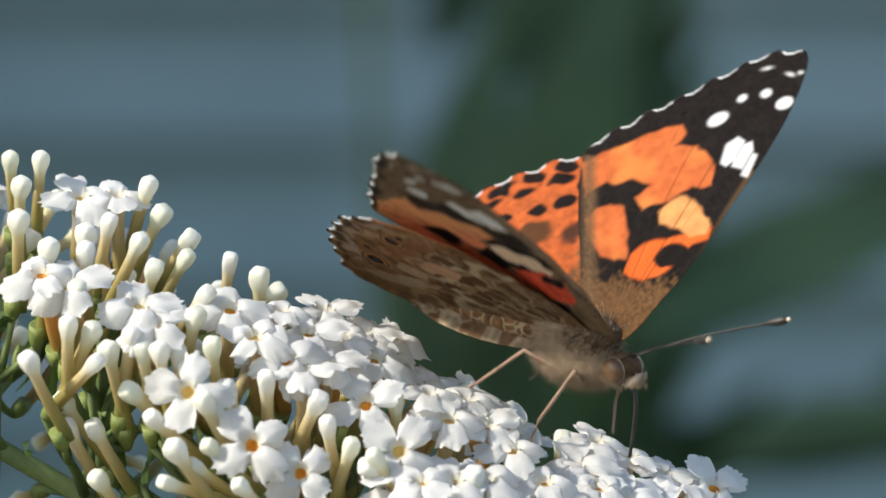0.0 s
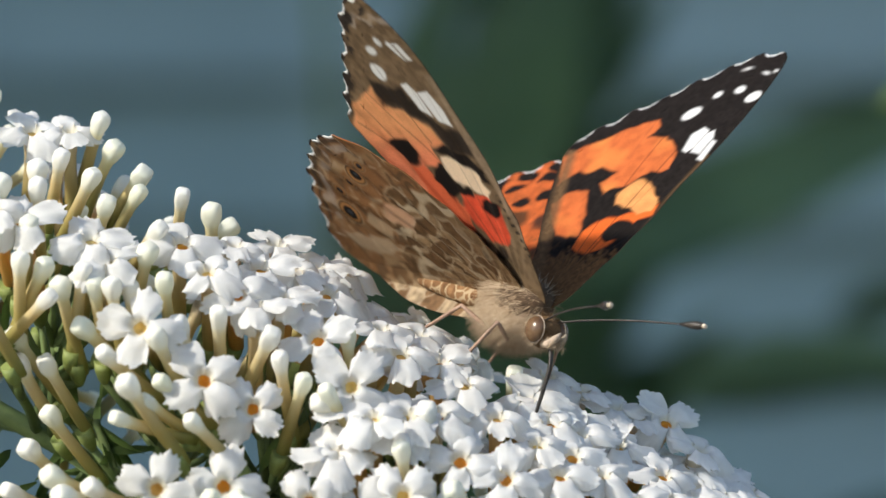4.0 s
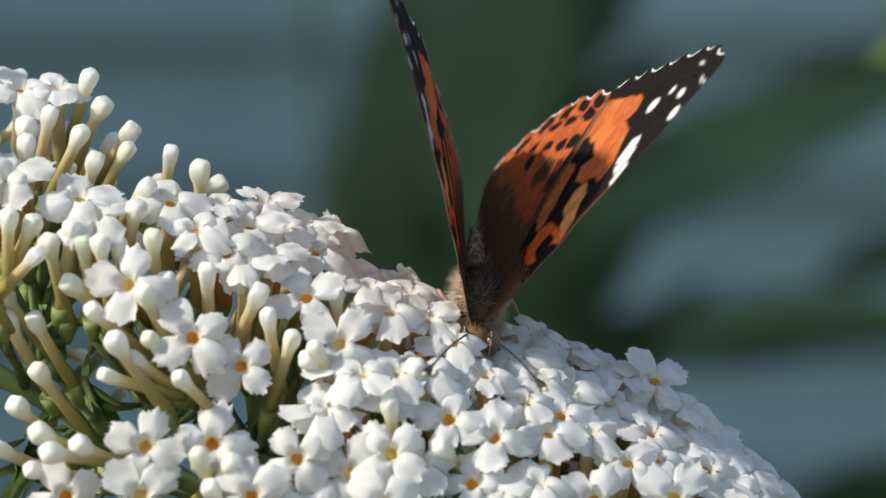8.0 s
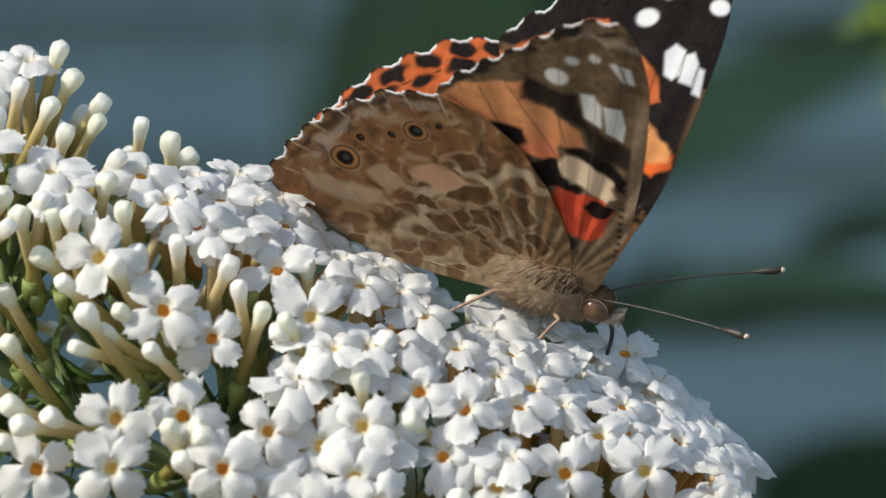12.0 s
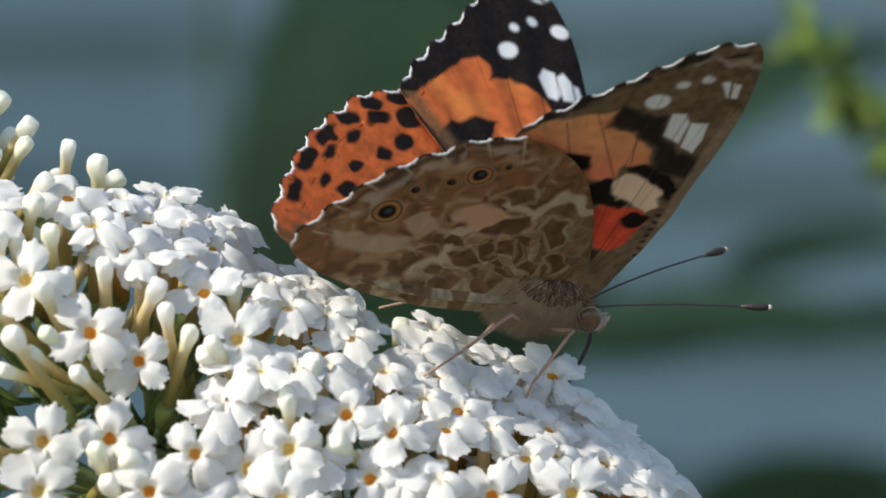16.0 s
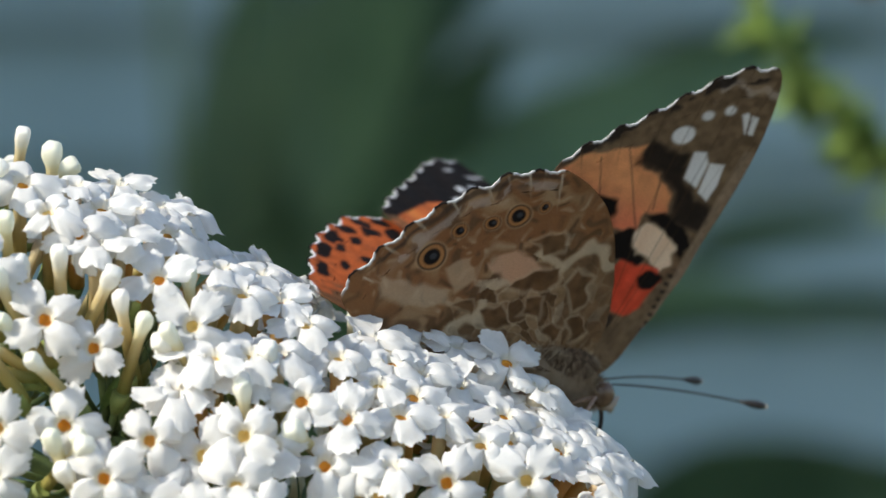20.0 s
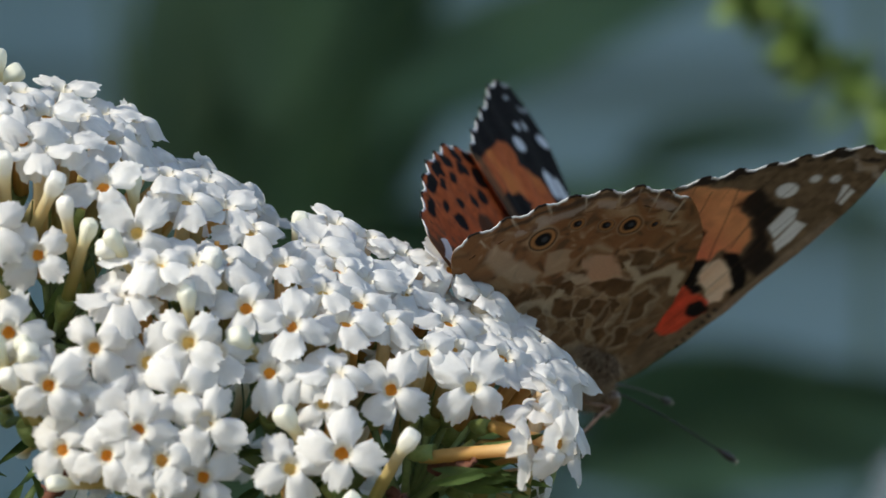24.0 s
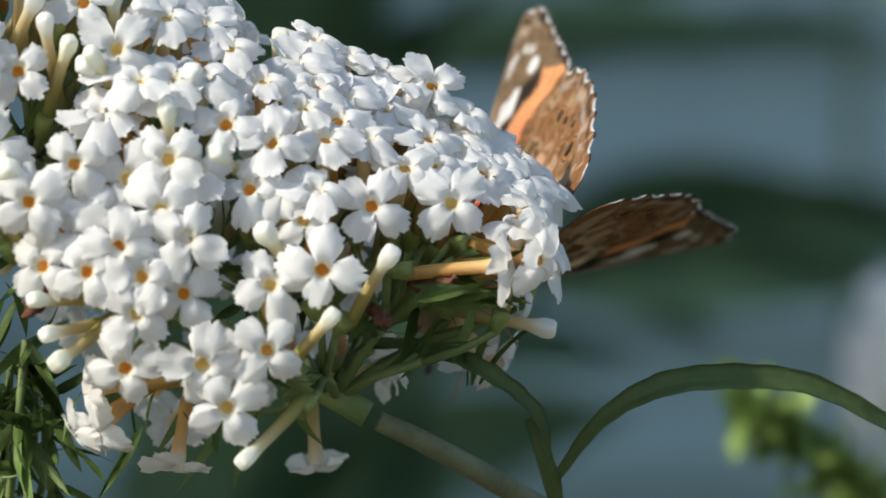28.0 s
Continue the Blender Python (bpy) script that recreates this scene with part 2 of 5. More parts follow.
def leaf_mesh(name, length, width, curl, material, waves=0.0, nseg=9, seed=1):
    """A lance-shaped leaf along x with a folded midrib; curl: how far it bends down at the tip."""
    r = random.Random(seed)
    bm = bmesh.new()
    rows = []
    for i in range(nseg + 1):
        t = i / nseg
        w = width * 0.5 * math.sin(math.pi * min(1, t ** 0.75 * 0.98 + 0.02)) ** 0.9 + width * 0.02
        x, z = length * t * (1 - 0.12 * curl * t), -curl * length * 0.5 * t * t
        e = waves * math.sin(t * 9 + r.random()) * width
        rows.append([bm.verts.new((x, s * w, z + abs(s) * w * 0.22 + e * s)) for s in (-1, -0.5, 0, 0.5, 1)])
    for a, b in zip(rows, rows[1:]):
        for k in range(4):
            bm.faces.new((a[k], a[k + 1], b[k + 1], b[k]))
    top = list(bm.faces)
    bmesh.ops.solidify(bm, geom=top, thickness=max(0.0002, width * 0.012))
    return mesh_of(bm, name, material)


def shrub_behind():
    """Dim out-of-focus leaves of a shrub between the flower and the wall."""
    shrub = thing("shrub", pose(0.12, 0.95, 0), "grey-green long-leaved garden shrub in shade", "shrub")
    base = shrub.matrix_basis.inverted()
    for i in range(7):
        bm = bmesh.new()
        a = rng.uniform(-0.3, 0.3)
        ring_tube(bm, smooth_path([(a * 0.3, 0.05 * i - 0.15, 0), (a, 0.04 * i - 0.1, 0.6), (a * 1.5, 0.03 * i, 1.35)], 4), [0.004] * 4 + [0.0016] * 5, 6)
        part("branch", bm, STALK, shrub)
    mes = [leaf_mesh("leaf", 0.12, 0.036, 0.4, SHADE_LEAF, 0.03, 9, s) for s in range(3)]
    # leaves seen one by one: place in the plan (mm), depth, slant, length and breadth (m)
    for row in (((41.5, 18.9, 0.9, 27, 0.114, 0.024), (52.0, 24.2, 0.95, 24, 0.081, 0.017), (30.0, 12.7, 0.88, 32, 0.065, 0.019), (12.0, 21.9, 0.9, 86, 0.091, 0.024), (18.9, 23.3, 0.95, 80, 0.094, 0.025), (24.4, 24.7, 1, 74, 0.076, 0.020), (15.2, 9.9, 0.9, 68, 0.054, 0.019), (21.7, 13.2, 1.05, 60, 0.064, 0.021), (47.0, 4.0, 0.9, 14, 0.076, 0.019), (35.0, 2.6, 0.95, 20, 0.060, 0.018), (24.0, 0.3, 0.9, 12, 0.066, 0.021), (58.0, -16.3, 0.9, 4, 0.086, 0.019)),
                ((61.3, 3.7, 1, 12, 0.062, 0.011), (49.3, -17.7, 0.95, -6, 0.055, 0.014), (30.0, -23.2, 0.9, 30, 0.078, 0.024), (36.9, -29.6, 0.95, 18, 0.081, 0.025), (26.3, -31.5, 0.9, 60, 0.071, 0.023), (41.5, -21.8, 1, 8, 0.057, 0.016), (24.5, 36.4, 1, 84, 0.063, 0.024), (21.7, 35.3, 0.95, 95, 0.068, 0.024), (6.0, 5.8, 0.95, 75, 0.055, 0.020), (56.2, 9.9, 1, 18, 0.057, 0.012), (31.8, -8.0, 0.95, 12, 0.055, 0.017)), ((56.0, -11.0, 1.05, 10, 0.080, 0.026), (64.6, -12.8, 0.92, 8, 0.080, 0.026))):
        for fx, fz, y, slant, long, broad in row:
            p = place(fx, fz, y)
            m = base @ Matrix.Translation(p) @ pose(0, 0, 0, 0, -slant, 0) @ pose(0, 0, 0, rng.uniform(62, 82), 0, 0) @ Matrix.Translation((-long / 2, 0, 0)) @ Matrix.Diagonal((long / 0.12, broad / 0.036, 1, 1))
            part("leaf", rng.choice(mes), None, shrub, m=m)
    for i in range(90):
        fx = rng.gauss(18, 6)
        p = place(fx, rng.uniform(-75, 42), rng.uniform(0.75, 1.25))
        if abs(fx - 17.5) > 9:
            continue
        m = base @ Matrix.Translation(p) @ pose(0, 0, 0, rng.uniform(20, 90), rng.uniform(-85, -50), rng.uniform(-40, 40)) @ Matrix.Scale(rng.uniform(0.5, 0.9), 4)
        leaf = rng.choice(mes)
        if fx < 19 or i % 3 == 0:
            part("leaf", leaf, None, shrub, m=m)


def sprig(name, points, label, material, size, n, seed, spread=1.0):
    """A thin stalk with many small fresh leaves."""
    r = random.Random(seed)
    path = smooth_path([place(*p) for p in points], 8)
    foot = Vector(path[0])
    ob = thing(name, Matrix.Translation(foot), label, "sprig", "leafy sprigs behind the flower")
    path = [p - foot for p in path]
    bm = bmesh.new()
    ring_tube(bm, path, [0.0011 - 0.0006 * i / len(path) for i in range(len(path))], 6)
    ring_tube(bm, smooth_path([(0.07, 0.06, -foot.z), (0.05, 0.04, -foot.z * 0.5), (0.012, 0.01, -0.03), (0, 0, 0)], 5), [0.0014] * 16, 6)
    part("stem", bm, FRESH_LEAF, ob)
    me = [leaf_mesh("leaf", size, size * 0.42, 0.5, material, 0.04, 6, seed + k) for k in range(2)]
    for i in range(n):
        p = path[int(r.random() ** 0.8 * (len(path) - 1))]
        m = Matrix.Translation(p) @ pose(0, 0, 0, r.uniform(0, 360), r.uniform(-60, 60), r.uniform(0, 360)) @ Matrix.Scale(r.uniform(0.6, 1.25) * spread, 4)
        part("leaf", r.choice(me), None, ob, m=m)
    return ob


def far_panicle(fx, fz, y):
    """Another white panicle, far out of focus."""
    r = random.Random(12)
    foot = place(fx, fz, y)
    ob = thing("white_panicle", Matrix.Translation(foot), "second white flower panicle, blurred behind", "flower")
    bm = bmesh.new()
    ring_tube(bm, smooth_path([(0.004, 0, 0.02), (0, 0, -0.01), (0.03, 0.02, -0.06), (0.16, 0.05, -foot.z)], 6), [0.0012] * 19, 7)
    part("stem", bm, STALK, ob)
    me = []
    for k in range(3):
        bm = bmesh.new()
        for j in range(4):
            a = j * math.pi / 2 + r.uniform(-0.2, 0.2)
            v = [bm.verts.new((math.cos(a + d) * q * 0.0034, math.sin(a + d) * q * 0.0034, 0.0006 * q * r.uniform(-1, 1))) for d, q in ((-0.2, 0.25), (-0.5, 0.8), (0.0, 1.0), (0.5, 0.8), (0.2, 0.25))]
            bm.faces.new(v)
        me.append(mesh_of(bm, "floret", PETAL))
    for i in range(110):
        d = Vector((r.gauss(0, 1), r.gauss(0, 1), r.gauss(0, 1))).normalized()
        part("floret", r.choice(me), None, ob, m=upright(Vector((d.x * 0.0085, d.y * 0.0085, d.z * 0.016)), d, r.uniform(0, 90)))


def rust_flower(fx, fz, y):
    """A small rust-orange flower head, far out of focus."""
    foot = place(fx, fz, y)
    ob = thing("orange_flower", Matrix.Translation(foot), "small rust-orange flower, blurred behind", "flower")
    bm = bmesh.new()
    ring_tube(bm, smooth_path([(0, 0, 0), (0.02, 0.003, -0.012), (0.2, 0.01, -foot.z)], 6), [0.0009] * 13, 7)
    part("stem", bm, STALK, ob)
    me = leaf_mesh("petal", 0.005, 0.0022, 0.3, RUST, 0.05, 5, 4)
    for i in range(9):
        part("petal", me, None, ob, m=pose(0, 0, 0, 0, -25, i * 40))


ground()
siding_wall()
sun_blocker()
shrub_behind()
sprig("leafy_sprig", [(74.1, 5.1, 0.27), (69.7, 9.9, 0.27), (64.9, 14.3, 0.27), (60.7, 18.2, 0.27), (57.3, 22.1, 0.27), (53.6, 28.5, 0.27)], "fresh yellow-green leafy sprig, out of focus", FRESH_LEAF, 0.0058, 190, 3)
sprig("leafy_sprig", [(78.0, -42.0, 0.2), (71.5, -36.5, 0.2), (65.5, -32.0, 0.2), (58.5, -27.0, 0.2)], "fresh yellow-green leafy sprig, out of focus", FRESH_LEAF, 0.0065, 220, 8)
far_panicle(71.5, -24.5, 0.5)
rust_flower(63.0, 28.5, 0.25)


# ---------------------------------------------------------------- the flower panicle
AXIS_FOOT = place(25.8, -26.7, 0.020)
ALONG, OUT, NEAR = Vector((-0.87, 0, 0.493)), Vector((0.493, 0, 0.87)), Vector((0, -1, 0))


def reach(s):
    """The panicle's radius (m) at s along its axis from the foot."""
    if s < -0.009:
        return 0.0242 * math.sqrt(max(0.02, 1 - ((-s - 0.009) / 0.0155) ** 2))
    if s < 0.045:
        return 0.0242
    return 0.0242 - 0.009 * min(1.0, (s - 0.045) / 0.06)


def on_surface(fx, fz):
    """The outer end of a floret seen at (fx, fz) in the plan, and the way it points."""
    y = 0.0
    for i in range(4):
        p = place(fx, fz, y)
        d, s = (p - AXIS_FOOT).dot(OUT), (p - AXIS_FOOT).dot(ALONG)
        r = reach(s)
        y = 0.020 - math.sqrt(max(0.0, r * r - d * d))
    p = place(fx, fz, y + rng.uniform(-0.0006, 0.0022) * (abs(d) < 0.7 * r))
    return p, outward(p)


def outward(p):
    s = (p - AXIS_FOOT).dot(ALONG)
    centre = AXIS_FOOT + ALONG * (max(s, -0.008) - 0.002)
    return (p - centre).normalized()


def corolla_mesh(seed):
    """Four rounded, crimped lobes round a funnel; the mouth lies at z = 0."""
    r = random.Random(seed)
    lift = [r.uniform(-0.35, 0.35) for i in range(4)]
    size = [r.uniform(0.84, 1.07) for i in range(4)]
    roll = [r.uniform(-1, 1) for i in range(4)]
    fold = [r.choice((0, 0, 0.6, -1.3)) * r.uniform(0.4, 1.2) for i in range(4)]
    bm = bmesh.new()
    n, rows = 120, []
    radial = (0.155, 0.22, 0.33, 0.50, 0.64, 0.78, 0.89, 0.96, 1.0)
    for q in radial:
        row = []
        for k in range(n):
            a = 2 * math.pi * k / n
            lobe = int(((a + math.pi / 4) % (2 * math.pi)) // (math.pi / 2))
            c = abs(math.cos(2 * a))
            off = abs((a - lobe * math.pi / 2 + math.pi) % (2 * math.pi) - math.pi)
            notch = min(1.0, max(0.0, (off - 0.66) / 0.125))
            width = 0.60 * math.cos(off) + math.sqrt(max(0.0004, 0.178 - (0.60 * math.sin(off)) ** 2))
            width = width * (1 - notch) + 0.36 * notch
            frill = 0.13 * noise.noise((math.cos(a) * 7, math.sin(a) * 7, seed * 3.1)) + 0.12 * noise.noise((math.cos(a) * 24, math.sin(a) * 24, seed * 5.3)) + 0.018 * math.sin(a * 44 + seed)
            rad = 3.25 * size[lobe] * (q * width if q > 0.4 else q * (0.75 + 0.25 * width) * 1.0) * (1 + frill * max(0, q - 0.84) * 6)
            edge = max(0.0, q - 0.3)
            z = -0.5 * max(0, (0.33 - q)) * 8 + lift[lobe] * edge * 1.7 - 1.3 * edge * edge * (1 - 0.8 * lift[lobe]) + 0.55 * roll[lobe] * edge * math.sin(2 * (a - lobe * math.pi / 2))
            z += 0.30 * edge * noise.noise((math.cos(a) * 2.6 * q, math.sin(a) * 2.6 * q, seed * 1.7 + 4)) * 2.8
            z += 0.16 * edge * edge * noise.noise((math.cos(a) * 9, math.sin(a) * 9, seed * 2.3)) + 0.03 * edge * edge * math.sin(a * 11 + seed * 2) - 0.3 * (1 - c) * edge + fold[lobe] * 1.6 * max(0, q - 0.55) ** 1.5
            row.append(bm.verts.new((rad * math.cos(a) * MM, rad * math.sin(a) * MM, z * MM)))
        rows.append(row)
    for a, b in zip(rows, rows[1:]):
        for k in range(n):
            bm.faces.new((a[k], a[(k + 1) % n], b[(k + 1) % n], b[k]))
    return mesh_of(bm, "corolla", PETAL)


def tube_mesh(seed, material):
    r = random.Random(seed)
    bend = r.uniform(-0.5, 0.5)
    bm = bmesh.new()
    rows = [(0.42, -9.5), (0.58, -8.6), (0.60, -6.5), (0.55, -4.0), (0.55, -2.6), (0.66, -1.7), (0.74, -1.2), (0.73, -0.8), (0.64, -0.55)]
    ring_tube(bm, [Vector((bend * (z / 9.5) ** 2, 0, z)) * MM for w, z in rows], [w * MM for w, z in rows], 12, False)
    return mesh_of(bm, "tube", material)


def throat_mesh():
    bm = bmesh.new()
    lathe(bm, [(0.15 * MM, -1.7 * MM), (0.44 * MM, -1.4 * MM), (0.50 * MM, -1.0 * MM), (0.52 * MM, -0.72 * MM), (0.40 * MM, -0.95 * MM), (0.12 * MM, -1.25 * MM)], 12)
    return mesh_of(bm, "throat", THROAT)


def bud_mesh(seed):
    r = random.Random(seed)
    w = r.uniform(0.76, 0.95)
    bm = bmesh.new()
    rows = [(0.42, -9.6), (0.60, -8.6), (0.60, -6.2), (0.54, -3.4), (0.54, -2.1), (0.60, -1.55), (0.84 * w, -1.1), (0.98 * w, -0.6), (1.0 * w, -0.1), (0.93 * w, 0.35), (0.66 * w, 0.62), (0.22, 0.64)]
    lathe(bm, [(a * MM, z * MM) for a, z in rows], 16, 0.0)
    bend = r.uniform(-0.9, 0.9)
    for v in bm.verts:
        lobe = 1 + 0.11 * max(0.0, min(1.0, v.co.z / MM + 1.4)) * (math.cos(4 * math.atan2(v.co.y, v.co.x)) + 0.6 * noise.noise(v.co * 1500 + Vector((seed * 3, 0, 0))))
        v.co.x, v.co.y = v.co.x * lobe, v.co.y * lobe
        v.co.x += bend * MM * min(0, v.co.z / (9 * MM)) ** 2
    return mesh_of(bm, "bud", BUD)


def calyx_mesh():
    bm = bmesh.new()
    lathe(bm, [(0.3 * MM, -10.6 * MM), (0.58 * MM, -10.0 * MM), (0.74 * MM, -9.2 * MM), (0.76 * MM, -8.2 * MM), (0.64 * MM, -8.3 * MM)], 12, 0.12)
    return mesh_of(bm, "calyx", CALYX)


COROLLAS, TUBES, BUDS = [corolla_mesh(s) for s in range(12)], [tube_mesh(s, TUBE) for s in range(4)], [bud_mesh(s) for s in range(4)]
OLD_TUBES = [tube_mesh(s, OLD_TUBE) for s in range(3)]
THROATS, CALYXES = throat_mesh(), calyx_mesh()
taken, roots = [], []

panicle = thing("butterfly_bush", Matrix.Translation(AXIS_FOOT), "dense white butterfly-bush panicle with orange throats, on arching stem", "flower")
HOME = panicle.matrix_basis.inverted()


def turned(p, d, spin):
    """A pose at p whose z axis points along d and whose x axis, seen from the front, rises by spin degrees."""
    z = Vector(d).normalized()
    x = Vector((math.cos(radians(spin)), 0, math.sin(radians(spin))))
    x = (x - z * x.dot(z)).normalized()
    y = z.cross(x)
    return Matrix.Translation(p) @ Matrix((x, y, z)).transposed().to_4x4()


def floret(p, d, kind, scale=1.0, tilt=15, spin=None):
    """One floret or bud whose outer end lies at p and points along d."""
    d = (Vector(d) + Vector((rng.gauss(0, 1), rng.gauss(0, 1), rng.gauss(0, 1))) * math.tan(radians(tilt)) * 0.6).normalized()
    m = HOME @ turned(p, d, rng.uniform(0, 90) if spin is None else spin) @ Matrix.Scale(scale, 4)
    taken.append(p)
    roots.append((p - d * 0.0105 * scale, p))
    if kind == "bud":
        ob = part("bud", rng.choice(BUDS), None, panicle, "unopened cream-white bud", m)
    else:
        ob = part("floret", rng.choice(OLD_TUBES if kind == "old" else TUBES), None, panicle, "long orange floret tube" if kind == "old" else "cream floret tube", m)
        part("corolla", rng.choice(COROLLAS), None, ob, "white crimped four-lobed corolla", Matrix.Identity(4))
        part("throat", THROATS, None, ob, "orange throat", Matrix.Identity(4))
    part("calyx", CALYXES, None, ob, "", Matrix.Identity(4))


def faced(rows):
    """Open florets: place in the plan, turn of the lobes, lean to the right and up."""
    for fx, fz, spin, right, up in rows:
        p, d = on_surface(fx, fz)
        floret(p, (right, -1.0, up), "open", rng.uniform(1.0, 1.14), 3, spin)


def budded(rows, back=0.0):
    """Buds: place in the plan, and the way in which they point, seen from the front."""
    for fx, fz, way in rows:
        p, d = on_surface(fx, fz)
        out = -1.0 if abs(way - 90) > 35 else -0.6
        d = Vector((math.cos(radians(way)), out, math.sin(radians(way)))).normalized()
        floret(p + d * 0.0003 + Vector((0, back, 0)), d, "bud", rng.uniform(0.86, 1.0), 3)


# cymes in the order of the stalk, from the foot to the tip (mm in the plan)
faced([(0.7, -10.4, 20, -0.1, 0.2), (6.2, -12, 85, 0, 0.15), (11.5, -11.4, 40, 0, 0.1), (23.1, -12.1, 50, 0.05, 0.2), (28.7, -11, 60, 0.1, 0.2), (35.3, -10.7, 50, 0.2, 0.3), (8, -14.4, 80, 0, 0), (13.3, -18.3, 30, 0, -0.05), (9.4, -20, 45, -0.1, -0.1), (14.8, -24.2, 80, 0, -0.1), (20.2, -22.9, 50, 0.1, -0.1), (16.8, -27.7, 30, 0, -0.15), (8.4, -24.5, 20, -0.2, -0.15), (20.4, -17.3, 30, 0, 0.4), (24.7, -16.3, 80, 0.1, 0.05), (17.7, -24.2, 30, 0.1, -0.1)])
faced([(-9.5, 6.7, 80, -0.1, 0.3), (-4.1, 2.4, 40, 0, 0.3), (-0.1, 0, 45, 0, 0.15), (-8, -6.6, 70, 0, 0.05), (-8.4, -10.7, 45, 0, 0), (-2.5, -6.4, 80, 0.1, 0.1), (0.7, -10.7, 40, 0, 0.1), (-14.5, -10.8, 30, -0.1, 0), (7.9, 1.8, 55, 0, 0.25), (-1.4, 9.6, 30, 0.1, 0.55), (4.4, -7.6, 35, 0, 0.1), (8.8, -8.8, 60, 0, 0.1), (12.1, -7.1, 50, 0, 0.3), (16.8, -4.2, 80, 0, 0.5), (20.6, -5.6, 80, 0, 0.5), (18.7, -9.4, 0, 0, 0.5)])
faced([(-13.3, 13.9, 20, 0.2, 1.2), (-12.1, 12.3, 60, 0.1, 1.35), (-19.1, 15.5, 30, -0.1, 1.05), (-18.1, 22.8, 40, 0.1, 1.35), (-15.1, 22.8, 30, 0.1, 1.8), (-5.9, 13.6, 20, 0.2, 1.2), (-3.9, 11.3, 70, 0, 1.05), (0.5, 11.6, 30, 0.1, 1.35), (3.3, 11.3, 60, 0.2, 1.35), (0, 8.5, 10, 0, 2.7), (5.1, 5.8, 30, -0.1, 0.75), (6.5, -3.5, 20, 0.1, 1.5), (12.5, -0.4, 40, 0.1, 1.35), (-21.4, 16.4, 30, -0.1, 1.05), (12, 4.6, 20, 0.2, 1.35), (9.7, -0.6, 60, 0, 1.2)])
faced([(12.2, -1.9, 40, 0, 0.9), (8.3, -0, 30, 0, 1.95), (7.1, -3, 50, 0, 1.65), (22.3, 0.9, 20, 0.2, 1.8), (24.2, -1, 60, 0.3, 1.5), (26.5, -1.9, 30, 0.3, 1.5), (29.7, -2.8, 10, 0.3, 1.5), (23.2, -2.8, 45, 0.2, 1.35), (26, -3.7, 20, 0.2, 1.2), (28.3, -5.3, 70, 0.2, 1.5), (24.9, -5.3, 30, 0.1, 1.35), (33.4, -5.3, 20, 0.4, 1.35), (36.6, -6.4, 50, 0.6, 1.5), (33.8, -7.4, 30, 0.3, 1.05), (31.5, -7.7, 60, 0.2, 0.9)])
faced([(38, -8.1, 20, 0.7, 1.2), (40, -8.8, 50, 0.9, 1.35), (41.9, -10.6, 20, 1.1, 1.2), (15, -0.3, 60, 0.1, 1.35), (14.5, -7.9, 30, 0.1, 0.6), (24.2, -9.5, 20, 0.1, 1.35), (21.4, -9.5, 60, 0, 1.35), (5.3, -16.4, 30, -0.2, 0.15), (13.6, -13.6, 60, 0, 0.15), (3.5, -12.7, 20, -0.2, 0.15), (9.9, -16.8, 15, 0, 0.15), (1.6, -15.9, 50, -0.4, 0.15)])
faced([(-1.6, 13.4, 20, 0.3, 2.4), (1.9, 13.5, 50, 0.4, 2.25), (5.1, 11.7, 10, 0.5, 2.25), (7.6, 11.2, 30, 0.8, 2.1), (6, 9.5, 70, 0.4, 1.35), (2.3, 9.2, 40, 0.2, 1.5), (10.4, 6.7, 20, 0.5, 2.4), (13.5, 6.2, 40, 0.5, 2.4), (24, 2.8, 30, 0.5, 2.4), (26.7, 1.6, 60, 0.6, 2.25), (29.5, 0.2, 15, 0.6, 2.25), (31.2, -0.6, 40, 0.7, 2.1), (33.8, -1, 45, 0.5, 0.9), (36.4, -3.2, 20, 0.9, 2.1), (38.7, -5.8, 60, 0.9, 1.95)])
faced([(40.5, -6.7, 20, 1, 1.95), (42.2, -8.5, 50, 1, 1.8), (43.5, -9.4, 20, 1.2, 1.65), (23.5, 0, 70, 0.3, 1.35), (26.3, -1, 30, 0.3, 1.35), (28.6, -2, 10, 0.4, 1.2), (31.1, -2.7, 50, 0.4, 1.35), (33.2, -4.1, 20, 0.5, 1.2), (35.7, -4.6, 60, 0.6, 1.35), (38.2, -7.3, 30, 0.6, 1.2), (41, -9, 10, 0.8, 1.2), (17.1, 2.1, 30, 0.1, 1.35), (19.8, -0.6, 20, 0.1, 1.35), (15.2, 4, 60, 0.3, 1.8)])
budded([(6, 1.1, 120), (12, -3, 90), (21.2, 2.5, 80), (16.2, -6.9, 130), (30.1, -15.2, 60), (25.3, -20.2, 50), (1.4, -18.7, 175), (2.4, -21.5, 185), (3.2, -23.7, 215), (20, -13.3, 120), (18.4, -31.7, 220), (-1.2, -7.6, 120), (14, -0.7, 100)])
budded([(-2.9, 7.4, 90), (-6.2, 6.6, 110), (1.3, 5.7, 60), (2.1, 3.8, 95), (4, 2, 70), (5.5, 0.4, 160), (-8, 5.7, 110), (-7.5, 2, 130), (-3.5, -7.6, 110), (-0.9, -8.1, 45), (-2.5, -10.2, 120), (12, -3.5, 95), (7.6, 5.7, 90), (14.1, -0.4, 90)])
